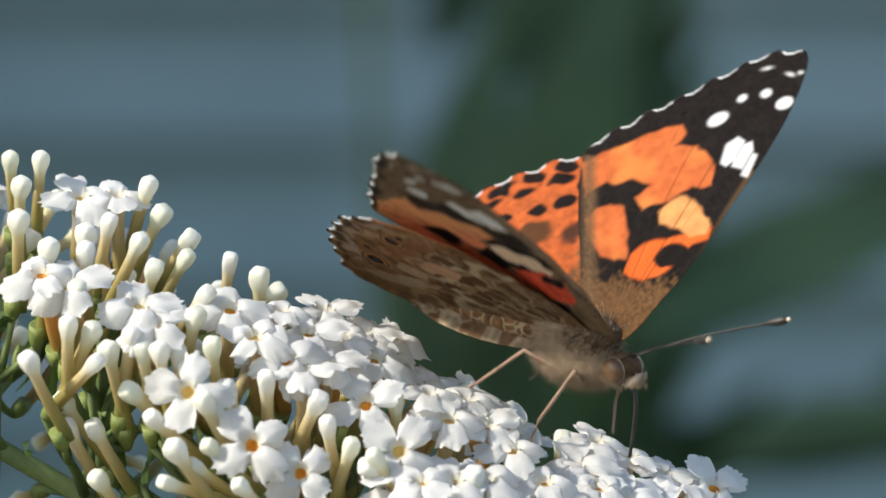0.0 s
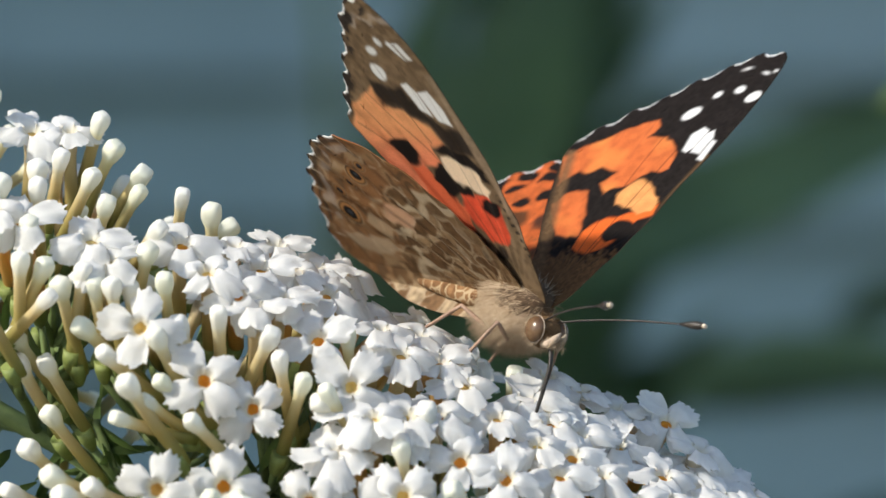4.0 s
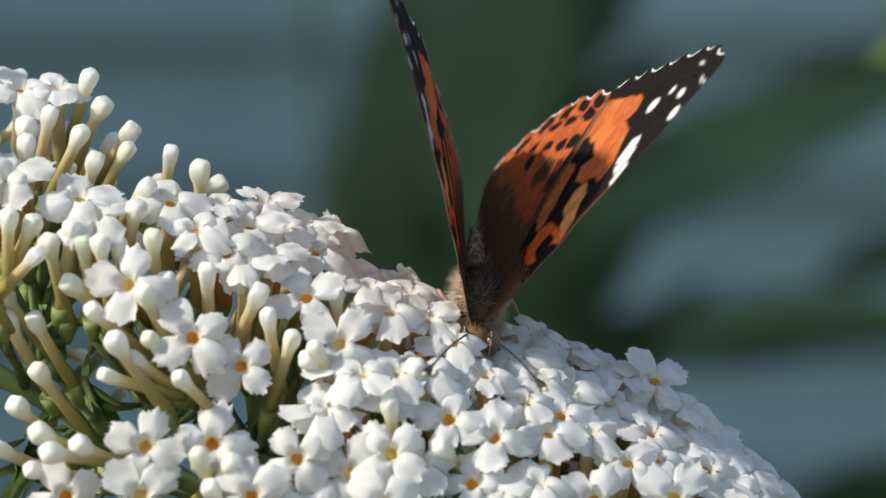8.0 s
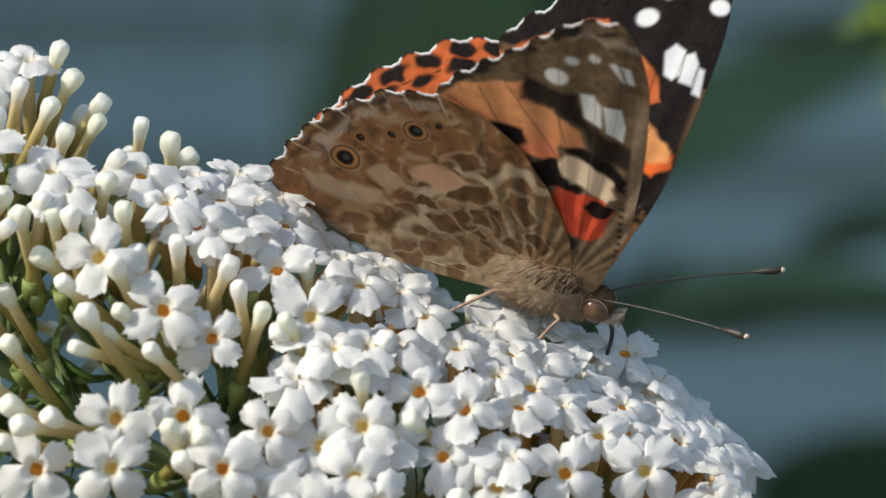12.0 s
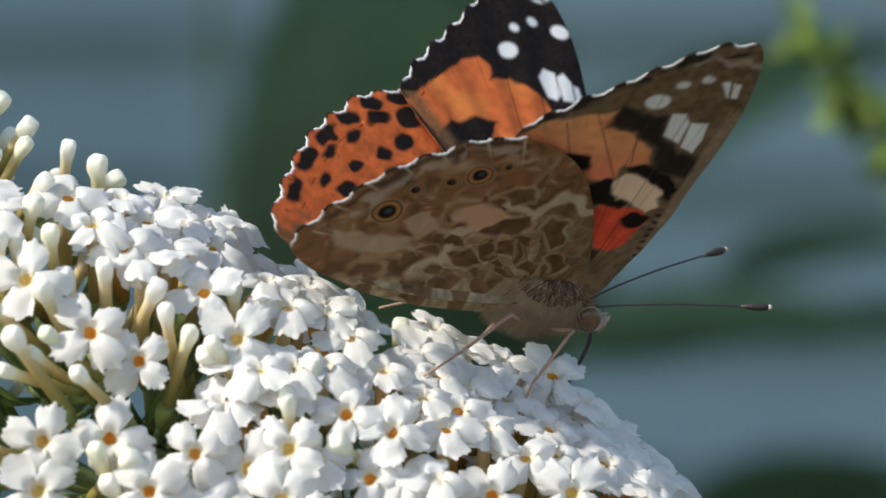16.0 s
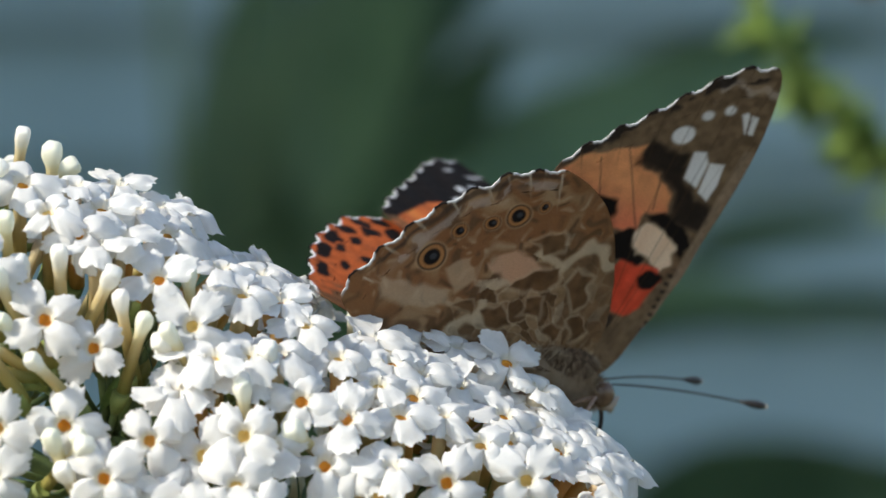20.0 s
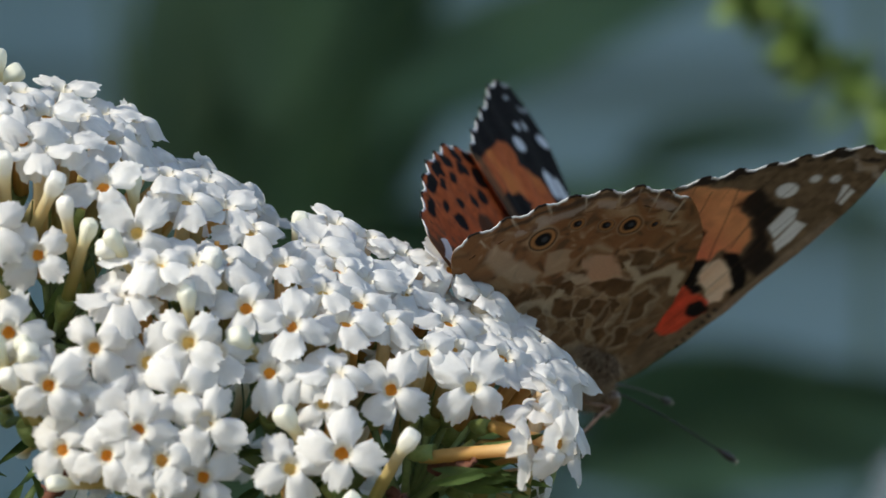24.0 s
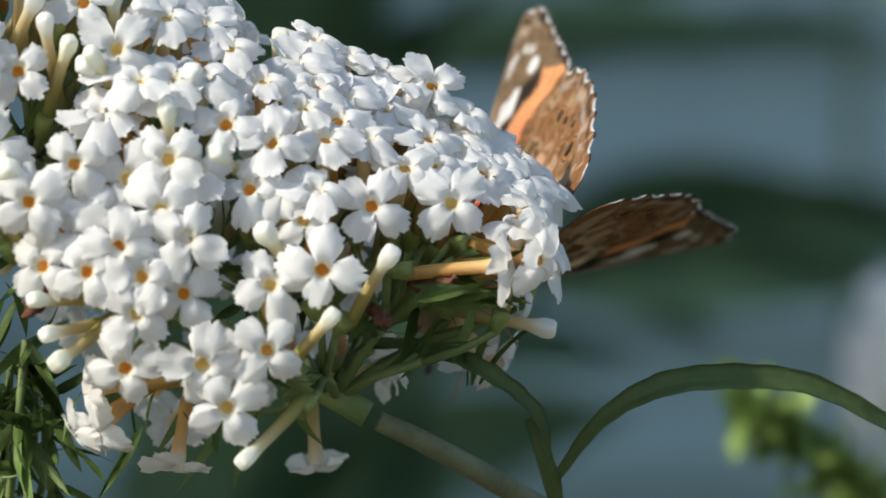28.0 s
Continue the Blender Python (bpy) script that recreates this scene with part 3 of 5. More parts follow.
budded([(-12.6, 23.3, 65), (-11.5, 21, 60), (-15.8, 20.3, 75), (-13.3, 18.7, 65), (-17.7, 17.9, 85), (-17.7, 19.4, 80), (-9.2, 18.9, 50), (-9.5, 17.4, 55), (-12.1, 16.5, 70), (-5.9, 17.1, 80), (-3.5, 15.8, 85), (-7.9, 14.4, 45), (-8.7, 12.6, 80), (-7.3, 10.2, 95), (-10.1, 9.6, 90), (-18.4, 14.8, 80), (-19.1, 11.9, 85), (-17.2, 11.4, 60), (-23.9, 25.4, 85), (-21.4, 25.4, 80), (-23, 23.3, 80), (-23.2, 20.5, 80), (-20.7, 18.2, 80)])
budded([(-15.8, 9.8, 100), (-14, 11, 80), (-13, 9.8, 95), (-11.6, 9.8, 95), (-16.9, 8.9, 40), (-14, 6.5, 130), (-12.1, 4.3, 135), (-10.3, 1.8, 125), (-8.7, 0.4, 135), (-5, -1.2, 130), (-11, -0.9, 160), (-16.5, -5.6, 150), (-15.6, -7.2, 165), (-13.2, -6.6, 150), (-17, -8.6, 165), (-22.3, 9, 110)])
budded([(-17.5, 3.5, 115), (-19.8, 3.5, 115), (-20.1, 5.8, 120), (-17.2, -0.7, 120), (-19.0, -3.5, 130), (-20.5, -7.0, 150)], 0.007)
# florets that hang at the rim: place (mm), depth, direction
for fx, fz, y, d, kind in ((5.3, -26.0, 0.004, (-0.9, -0.3, -0.1), "open"), (6.0, -29.7, 0.006, (-0.6, -0.5, -0.5), "old"), (12.7, -32.5, 0.008, (-0.1, -0.4, -1), "old"), (4.4, -29.7, 0.008, (-0.8, -0.2, -0.5), "old"),
                           (42.8, -15.7, 0.004, (0.7, -0.65, -0.15), "old"), (37.3, -23.7, 0.034, (0.4, 0.5, -0.7), "open"), (41.4, -18.9, 0.024, (0.9, 0.2, -0.1), "old"), (24.2, -32.5, 0.034, (0.1, 0.2, -0.9), "open"), (30.1, -24.2, 0.034, (0.6, 0.3, 0.1), "open")):
    floret(place(fx, fz, y), d, kind, 0.97, 3)


def fill_florets():
    """The rest of the panicle: between the cymes and round its far side."""
    for i in range(6000):
        s, a = rng.uniform(-0.0135, 0.115), rng.uniform(0, 2 * math.pi)
        radial = OUT * math.cos(a) + NEAR * math.sin(a)
        front = math.sin(a) > -0.25
        r = reach(s) * rng.uniform(0.62, 0.84)
        p = AXIS_FOOT + ALONG * s + radial * r
        d = (p - AXIS_FOOT).dot(OUT)
        low = np.interp(s, (-0.012, -0.008, 0.0, 0.0043, 0.0094, 0.016, 0.021, 0.026, 0.04), (0.021, 0.0175, 0.0085, -0.005, -0.0115, -0.013, -0.009, -0.006, -0.0045))
        if d < low:
            continue
        gap = (0.0050 if s > 0.034 else 0.0039) if front else 0.0048
        if min((p - q).length for q in taken) < gap:
            continue
        # the foot stays open, where long tubes spread
        k = 0.516 / (p.y + 0.516)
        fx, fz = (EYE.x + (p.x - EYE.x) * k) / MM, (EYE.z - MARK.z + (p.z - EYE.z) * k) / MM
        if 29 < fx < 45 and -24 < fz < -9 or 23 < fx < 30.5 and -8.2 < fz < -5.2:
            continue
        # the near side stays open between the cymes, most of all towards the young lower left
        if math.sin(a) > 0.1 and min(math.hypot(p.x - q.x, p.z - q.z) for q in taken) < (0.0047 if s < 0.034 else 0.0058):
            continue
        tip = s > 0.030
        if len(taken) > 460:
            break
        kind = "bud" if rng.random() < (0.8 if tip else 0.12) else "open"
        floret(p, (radial + ALONG * rng.uniform(-0.1, 0.25) * (1 if s > 0 else -1)).normalized(), kind, rng.uniform(0.82, 0.98), 14)


def rim_florets():
    """Florets on the crest of the panicle."""
    for i in range(1500):
        s, a = rng.uniform(-0.008, 0.105), rng.uniform(-0.55, 0.55)
        radial = OUT * math.cos(a) + NEAR * math.sin(a)
        p = AXIS_FOOT + ALONG * s + radial * reach(s) * rng.uniform(0.96, 1.05)
        if min((p - q).length for q in taken) < (0.0047 if s < 0.035 else 0.0052):
            continue
        floret(p, (radial + ALONG * rng.uniform(-0.35, 0.5)).normalized(), "bud" if rng.random() < (0.65 if s > 0.034 else 0.1) else "open", rng.uniform(0.85, 1.0), 16)


rim_florets()
fill_florets()
# long-tubed florets that spread from the panicle's foot: place (mm), depth, direction
for fx, fz, y, d, kind in ((43.9, -16.0, 0.01, (0.95, -0.2, 0.12), "old"), (43.9, -14.2, 0.01, (0.92, -0.15, 0.25), "old"), (43.4, -12.7, 0.009, (0.86, -0.1, 0.4), "old"), (42.3, -11.4, 0.009, (0.8, -0.1, 0.5), "old"), (40.5, -18.0, 0.022, (0.97, 0.1, 0.03), "old"), (43.1, -21.1, 0.02, (0.97, 0, -0.12), "bud"), (30.6, -23.7, 0.03, (0.8, 0.3, 0.35), "open"), (39.3, -24.4, 0.034, (0.6, 0.3, -0.6), "open"), (40.0, -15.9, 0.004, (0.9, -0.3, 0.1), "old")):
    floret(place(fx, fz, y), d, kind, 1.0, 4)


def flower_stalks():
    """The main stalk, and the thin branching stalks that carry the florets."""
    bm = bmesh.new()
    axis = [AXIS_FOOT + ALONG * s - AXIS_FOOT for s in (-0.003, 0.01, 0.03, 0.06, 0.09, 0.125)]
    ring_tube(bm, smooth_path(axis, 4), [0.0012 - 0.00003 * i for i in range(21)], 12)
    part("main_stalk", bm, STALK, panicle)
    bins = {}
    for b, p in roots:
        q = b - AXIS_FOOT
        s = q.dot(ALONG)
        a = math.atan2(q.dot(NEAR), q.dot(OUT))
        bins.setdefault((round(s / 0.011), round(a / 0.8)), []).append((q, s))
    for key in sorted(bins):
        bm = bmesh.new()
        group = bins[key]
        mean = sum((g[0] for g in group), Vector()) / len(group)
        s0 = max(0.0, sum(g[1] for g in group) / len(group) - 0.004)
        start = ALONG * s0
        fork = start.lerp(mean, 0.55)
        ring_tube(bm, [start, start.lerp(fork, 0.5) + Vector((0, 0, 0.0004)), fork], [0.0005, 0.00042, 0.0004], 7)
        for q, s in group:
            ring_tube(bm, [fork, fork.lerp(q, 0.5) + Vector((0, 0, -0.0003)), q], [0.00045, 0.00035, 0.00032], 6)
        part("branch", bm, STALK, panicle)
    me = [leaf_mesh("bract", 0.0075, 0.0009, 0.6, BRACT, 0.1, 5, k) for k in range(3)]
    for i in range(190):
        s, a = rng.uniform(-0.010, 0.10), rng.uniform(-0.3, math.pi + 0.3)
        radial = OUT * math.cos(a) + NEAR * math.sin(a)
        p = ALONG * s + radial * rng.uniform(0.004, 0.008 if s < 0.012 else 0.013)
        if p.dot(OUT) < np.interp(s, (-0.012, 0.0, 0.0043, 0.0094, 0.02, 0.04), (0.008, 0.0, -0.008, -0.0135, -0.010, -0.009)):
            continue
        part("bract", rng.choice(me), None, panicle, "", upright(p, radial, rng.uniform(0, 360)) @ pose(0, 0, 0, 0, -90 + rng.uniform(-40, 40), 0))


    # needle-like bracts that spread from the foot beside the long tubes
    for i in range(18):
        p = place(33.5 + rng.uniform(-2.5, 3), -17 + rng.uniform(-2.2, 2.2), rng.uniform(0.003, 0.018)) - AXIS_FOOT
        d = Vector((0.9, rng.uniform(-0.5, 0.2), rng.uniform(-0.35, 0.5)))
        part("bract", rng.choice(me), None, panicle, "", upright(p, d) @ pose(0, 0, 0, 0, -90, rng.uniform(0, 360)) @ Matrix.Scale(rng.uniform(0.7, 1.0), 4))


flower_stalks()


def withered_floret(fx, fz, lean):
    p, d = on_surface(fx, fz)
    p = p - d * 0.003
    bm = bmesh.new()
    r = random.Random(int(fx * 10))
    rows = [(0.15, -5), (0.32, -4), (0.22, -2.8), (0.3, -1.6), (0.5, -0.9), (0.25, -0.3), (0.45, 0.1), (0.3, 0.5), (0.1, 0.9)]
    lathe(bm, [(w * MM * r.uniform(0.7, 1.3), z * MM) for w, z in rows], 16, 0.5)
    for v in bm.verts:
        v.co += noise.noise_vector(v.co * 1300 + Vector((fx, 0, 0))) * 0.0007
    part("withered_floret", bm, WITHERED, panicle, "shrivelled brown floret", HOME @ upright(p, d + Vector((lean, 0, -0.5))))


for fx, fz, lean in ((35.9, -15.2, 0.5), (30.1, -19.1, 0.1), (0.2, -20.1, -0.4)):
    withered_floret(fx, fz, lean)


# ---------------------------------------------------------------- stem and leaves under the panicle
def flower_stem():
    path = [AXIS_FOOT + ALONG * -0.004, place(33.4, -30.6, 0.021), place(41.2, -35.0, 0.03), place(49, -40.2, 0.04), place(63, -52, 0.05), place(80, -72, 0.06), place(95, -110, 0.07), Vector((0.11, 0.12, 0.8)), Vector((0.12, 0.16, 0.4)), Vector((0.12, 0.18, 0.0))]
    bm = bmesh.new()
    pts = smooth_path([p - AXIS_FOOT for p in path], 10)
    ring_tube(bm, pts, [0.00085 + 0.00001 * min(i, 30) for i in range(len(pts))], 14)
    part("stem", bm, WOODY, panicle, "grey-green woody stem")


flower_stem()


def ribbon_leaf(name, points, widths, face, label):
    """A narrow arching leaf along points whose blade faces the given way."""
    path = smooth_path([place(*p) for p in points], 7)
    n = len(path)
    bm = bmesh.new()
    rows = []
    for i, p in enumerate(path):
        d = (path[min(i + 1, n - 1)] - path[max(i - 1, 0)]).normalized()
        side = d.cross(Vector(face)).normalized()
        nrm = side.cross(d).normalized()
        t = i / (n - 1) * (len(widths) - 1)
        k = min(int(t), len(widths) - 2)
        w = (widths[k] + (widths[k + 1] - widths[k]) * (t - k)) * MM * 0.5
        rows.append([bm.verts.new(p - AXIS_FOOT + side * w * u + nrm * (abs(u) * w * 0.5 + 0.0001 * math.sin(i * 1.9 + u))) for u in (-1, -0.6, -0.2, 0, 0.2, 0.6, 1)])
    for a, b in zip(rows, rows[1:]):
        for k in range(6):
            bm.faces.new((a[k], a[k + 1], b[k + 1], b[k]))
    bmesh.ops.solidify(bm, geom=list(bm.faces), thickness=0.00035)
    part(name, bm, LEAF, panicle, label)


ribbon_leaf("leaf", [(25.4, -26.1, 0.022), (28.5, -22.7, 0.020), (34.1, -23.3, 0.019), (38.2, -25.1, 0.018), (41.9, -28.1, 0.018), (43.1, -31.7, 0.019)], [0.8, 1.4, 2.2, 2.4, 1.8, 0.5], (0.2, -0.6, 0.8), "narrow arching green leaf")
ribbon_leaf("leaf", [(43.7, -33.4, 0.024), (47.4, -28.7, 0.022), (52.2, -26.0, 0.021), (58.2, -25.3, 0.022), (64.7, -26.0, 0.023), (71.6, -29.5, 0.026)], [0.7, 1.5, 2.4, 2.6, 2.2, 1.6], (0.1, -0.9, 0.6), "narrow arching green leaf")
ribbon_leaf("leaf_stalk", [(43.7, -35.7, 0.026), (43.3, -33.4, 0.024), (41.6, -28.3, 0.022)], [1.0, 1.6, 1.2], (0, -1, 0.1), "pale green leaf stalk")
ribbon_leaf("leaf", [(1.6, -23.7, 0.030), (0.2, -27.4, 0.027), (-1.2, -32.0, 0.026)], [0.6, 1.1, 0.3], (0.3, -0.9, 0.3), "narrow green leaf")
ribbon_leaf("leaf", [(1.2, -25.6, 0.030), (0.9, -30.6, 0.027), (-0.2, -34.8, 0.026)], [0.6, 1.1, 0.3], (0.3, -0.9, 0.3), "narrow green leaf")
ribbon_leaf("leaf", [(1.8, -27.4, 0.030), (2.1, -32.0, 0.027), (1.2, -35.9, 0.026)], [0.6, 1.1, 0.3], (0.3, -0.9, 0.3), "narrow green leaf")


def feathery_shoot(fx, fz, y, lean, seed):
    """A thin green shoot with many needle-like leaves, beside the panicle."""
    r = random.Random(seed)
    path = [p - AXIS_FOOT for p in smooth_path([place(fx, fz, y), place(fx + lean * 0.4, fz - 6, y), place(fx + lean, fz - 14, y + 0.004)], 6)]
    bm = bmesh.new()
    ring_tube(bm, path, [0.0004] * len(path), 7)
    part("shoot", bm, STALK, panicle, "thin green side shoot")
    me = [leaf_mesh("needle", 0.0062, 0.0010, 0.5, BRACT, 0.1, 5, seed + k) for k in range(2)]
    for i in range(26):
        p = path[r.randrange(len(path))]
        part("bract", r.choice(me), None, panicle, "", upright(p, (r.uniform(-1, 0.7), r.uniform(-0.7, 0.5), r.uniform(-1, 0.5)), r.uniform(0, 360)) @ pose(0, 0, 0, 0, -90, 0) @ Matrix.Scale(r.uniform(0.7, 1.3), 4))


for k, row in enumerate(((0.5, -22.0, 0.020, -1.5), (-0.8, -24.0, 0.024, -1.0), (2.2, -25.0, 0.022, 0.6), (0.0, -28.0, 0.020, 1.4), (-13.0, -1.0, 0.018, 6.0), (-15.5, -6.0, 0.020, 5.0))):
    feathery_shoot(*row, 40 + k)


# ---------------------------------------------------------------- the butterfly
# wings lie in a plane: u towards the head, v away from the body (mm)
FORE_LINE = [(0.2, -1.6), (4.6, -1.6), (6.6, 3.1), (7.8, 7.3), (8.4, 12.0), (8.8, 17.5), (8.8, 23.0), (8.0, 27.4), (6.6, 30.3), (4.6, 30.2), (1.8, 28.9),
             (-1.3, 25.7), (-4.5, 22.6), (-7.6, 19.6), (-9.4, 17.2), (-9.2, 15.5), (-6.9, 11.0), (-3.4, 5.2), (-0.4, -0.6)]
HIND_LINE = [(2.6, -1.8), (2.7, 3.6), (0.0, 10.0), (-3.8, 14.7), (-8.9, 17.0), (-11.6, 16.5), (-13.9, 15.8), (-16.1, 14.0), (-18.6, 11.9), (-20.7, 9.2),
             (-22.6, 6.0), (-24.2, 2.4), (-23.9, 0.7), (-21.8, -0.9), (-18.6, -2.0), (-14.8, -3.0), (-9.6, -3.5), (-4.0, -3.3), (0.6, -2.8)]
ORANGE, BLACK, CHALK = np.array((0.59, 0.148, 0.045)), np.array((0.014, 0.011, 0.010)), np.array((0.80, 0.80, 0.80))
BROWN = np.array((0.14, 0.083, 0.042))


def grain(u, v, scale, seed=0):
    """Smooth value noise in 0..1 on the wing."""
    r = np.random.RandomState(seed)
    table = r.rand(64, 64)
    x, y = u * scale + 40.0, v * scale + 40.0
    xi, yi = np.floor(x).astype(int), np.floor(y).astype(int)
    fx, fy = x - xi, y - yi
    fx, fy = fx * fx * (3 - 2 * fx), fy * fy * (3 - 2 * fy)
    g = lambda a, b: table[a % 64, b % 64]
    return (g(xi, yi) * (1 - fx) + g(xi + 1, yi) * fx) * (1 - fy) + (g(xi, yi + 1) * (1 - fx) + g(xi + 1, yi + 1) * fx) * fy


def step(x, soft):
    t = np.clip(0.5 - x / soft, 0, 1)
    return t * t * (3 - 2 * t)


def polygon(u, v, pts, soft=0.45):
    """1 inside the outline, 0 outside, with a soft edge."""
    dist, inside = np.full(u.shape, 1e9), np.zeros(u.shape, bool)
    for (ax, ay), (bx, by) in zip(pts, pts[1:] + pts[:1]):
        ex, ey = bx - ax, by - ay
        t = np.clip(((u - ax) * ex + (v - ay) * ey) / (ex * ex + ey * ey + 1e-9), 0, 1)
        dist = np.minimum(dist, np.hypot(u - ax - t * ex, v - ay - t * ey))
        cross = ((ay > v) != (by > v)) & (u < (bx - ax) * (v - ay) / (by - ay + 1e-12) + ax)
        inside ^= cross
    return step(np.where(inside, -dist, dist), soft)


def spot(u, v, cu, cv, ru, rv, turn=0.0, soft=0.35):
    c, s = math.cos(radians(turn)), math.sin(radians(turn))
    a, b = (u - cu) * c + (v - cv) * s, -(u - cu) * s + (v - cv) * c
    return step((np.hypot(a / ru, b / rv) - 1) * min(ru, rv), soft)


def lay(col, mask, paint):
    return col * (1 - mask[:, None]) + mask[:, None] * paint


def wobble(u, v, amount, scale, seed):
    return u + (grain(u, v, scale, seed) - 0.5) * amount, v + (grain(u, v, scale, seed + 1) - 0.5) * amount


def veins(u, v, ends, foot, width):
    """Thin lines from the wing's root to points of its margin."""
    m = np.zeros(u.shape)
    for (bx, by), (ax, ay) in ((e, foot) for e in ends):
        ex, ey = bx - ax, by - ay
        t = np.clip(((u - ax) * ex + (v - ay) * ey) / (ex * ex + ey * ey), 0.12, 1)
        bow = 0.9 * np.sin(t * np.pi) * (1 if bx < 2 else -1) * 0.6
        m = np.maximum(m, step(np.hypot(u - ax - t * ex + bow, v - ay - t * ey) - width, 0.16))
    return m


FORE_VEINS = [(8.3, 23), (7.0, 29), (4.2, 30), (1.0, 28), (-2.0, 25), (-5.0, 22), (-8.0, 19)]
HIND_VEINS = [(-9.5, 16.6), (-12.8, 16.2), (-16.0, 14.0), (-18.6, 11.9), (-20.7, 9.2), (-22.2, 6.2), (-22.8, 3.0)]


def paint_fore_upper(u, v):
    a, b = wobble(u, v, 0.35, 1.1, 3)
    col = np.tile(BLACK, (len(u), 1)) * (0.7 + 0.8 * grain(u, v, 3, 5))[:, None]
    tone = ORANGE * (0.82 + 0.35 * grain(u, v, 1.5, 8))[:, None]
    tone = lay(tone, np.clip(grain(u, v, 0.5, 12) - 0.45, 0, 1), np.array((0.85, 0.32, 0.08)))
    patches = np.maximum.reduce([
        polygon(a, b, [(-9.3, 15.7), (-6.2, 17.8), (-2.7, 20.4), (-1.2, 20.9), (-0.2, 19.8), (-0.5, 18.4), (1.5, 18.8), (3.4, 17.9), (4.6, 17.0), (5.3, 14.8), (3.6, 14.5), (2.6, 13.4), (1.6, 12.6),
                       (-0.3, 11.5), (-1.7, 12.6), (-0.7, 14.2), (-3.0, 14.6), (-3.6, 14.1), (-5.5, 13.8), (-6.9, 12.2)]),
        polygon(a, b, [(-5.4, 9.9), (-4.9, 11.0), (-3.7, 11.7), (-2.3, 11.5), (-1.2, 10.3), (-0.3, 9.0), (0.8, 6.6), (-0.2, 6.1), (-1.8, 6.3), (-4.0, 7.8)])])
    col = lay(col, patches, tone)
    root = step(v - 3.9 - 0.10 * (u + 2) + (grain(u, v, 2.5, 21) - 0.5) * 2.5, 1.8)
    col = lay(col, root * 0.92, BROWN * (0.7 + 0.7 * grain(u, v, 4, 22))[:, None] * np.array((1.1, 0.95, 0.8)))
    col = lay(col, polygon(a, b, [(1.4, 5.0), (1.0, 7.0), (1.8, 8.2), (3.9, 8.9), (5.9, 9.7), (7.8, 10.6), (7.9, 9.4), (6.8, 8.6), (5.6, 5.4), (3.7, 4.7), (2.4, 4.6)]), np.array((0.78, 0.15, 0.03)))
    col = lay(col, polygon(a, b, [(1.6, 11.5), (2.2, 12.9), (3.4, 13.5), (5.6, 12.5), (7.6, 10.9), (7.4, 9.9), (5.9, 9.4), (4.2, 10.1), (2.3, 10.3)]), np.array((0.78, 0.34, 0.12)) * (0.8 + 0.35 * grain(u, v, 1.3, 9))[:, None])
    col = lay(col, spot(a, b, 5.3, 7.4, 1.75, 1.25, 10), BLACK)
    edge = step(np.abs(u + 9.2 - 0.56 * (17.2 - v)) - 0.7, 1.3) * (v < 16.5)
    col = lay(col, edge * 0.85, BROWN * (0.8 + 0.6 * grain(u, v, 4, 25))[:, None])
    rim = step(7.9 + 0.02 * v - u, 0.8) * (v < 17)
    col = lay(col, rim * 0.8, BROWN * 0.9)
    for s in ((2.0, 21.9, 1.0, 0.8, 30), (3.2, 24.4, 0.45, 0.45, 0), (5.2, 25.3, 0.5, 0.5, 0), (7.7, 24.4, 0.85, 0.75, 0)):
        col = lay(col, spot(u, v, *s), CHALK)
    for p in ([(4.9, 17.3), (4.4, 19.3), (5.1, 20.3), (6.1, 19.9), (6.2, 17.6), (5.7, 17.0)], [(6.3, 17.0), (6.2, 19.5), (6.9, 19.9), (7.5, 19.0), (7.5, 16.9)], [(7.65, 16.3), (7.6, 18.7), (8.15, 18.6), (8.4, 16.2)]):
        col = lay(col, polygon(u, v, p, 0.4), CHALK)
    for s in ((3.8, 28.0, 0.5, 0.2, 20), (6.4, 27.7, 0.5, 0.2, -10), (7.3, 28.0, 0.3, 0.2, 0)):
        col = lay(col, spot(u, v, *s) * 0.8, CHALK)
    return lay(col, veins(u, v, FORE_VEINS, (3.0, 0), 0.06) * 0.75, BLACK)


def inner_lobe(u, v, a, b, col):
    """Brown cells edged with cream on the fold beside the abdomen."""
    border, number = cells(a * 0.9, b, 1.9, 91)
    cell = np.where((number < 0.55)[:, None], np.array((0.20, 0.12, 0.065)), np.array((0.44, 0.34, 0.225))) * (0.6 + 0.8 * grain(u, v, 2.2, 92))[:, None]
    return lay(col, step(b + 0.8 - 0.12 * (a + 12), 1.2) * 0.9, lay(cell, step(border - 0.12, 0.25) * 0.7, np.array((0.54, 0.44, 0.32))))


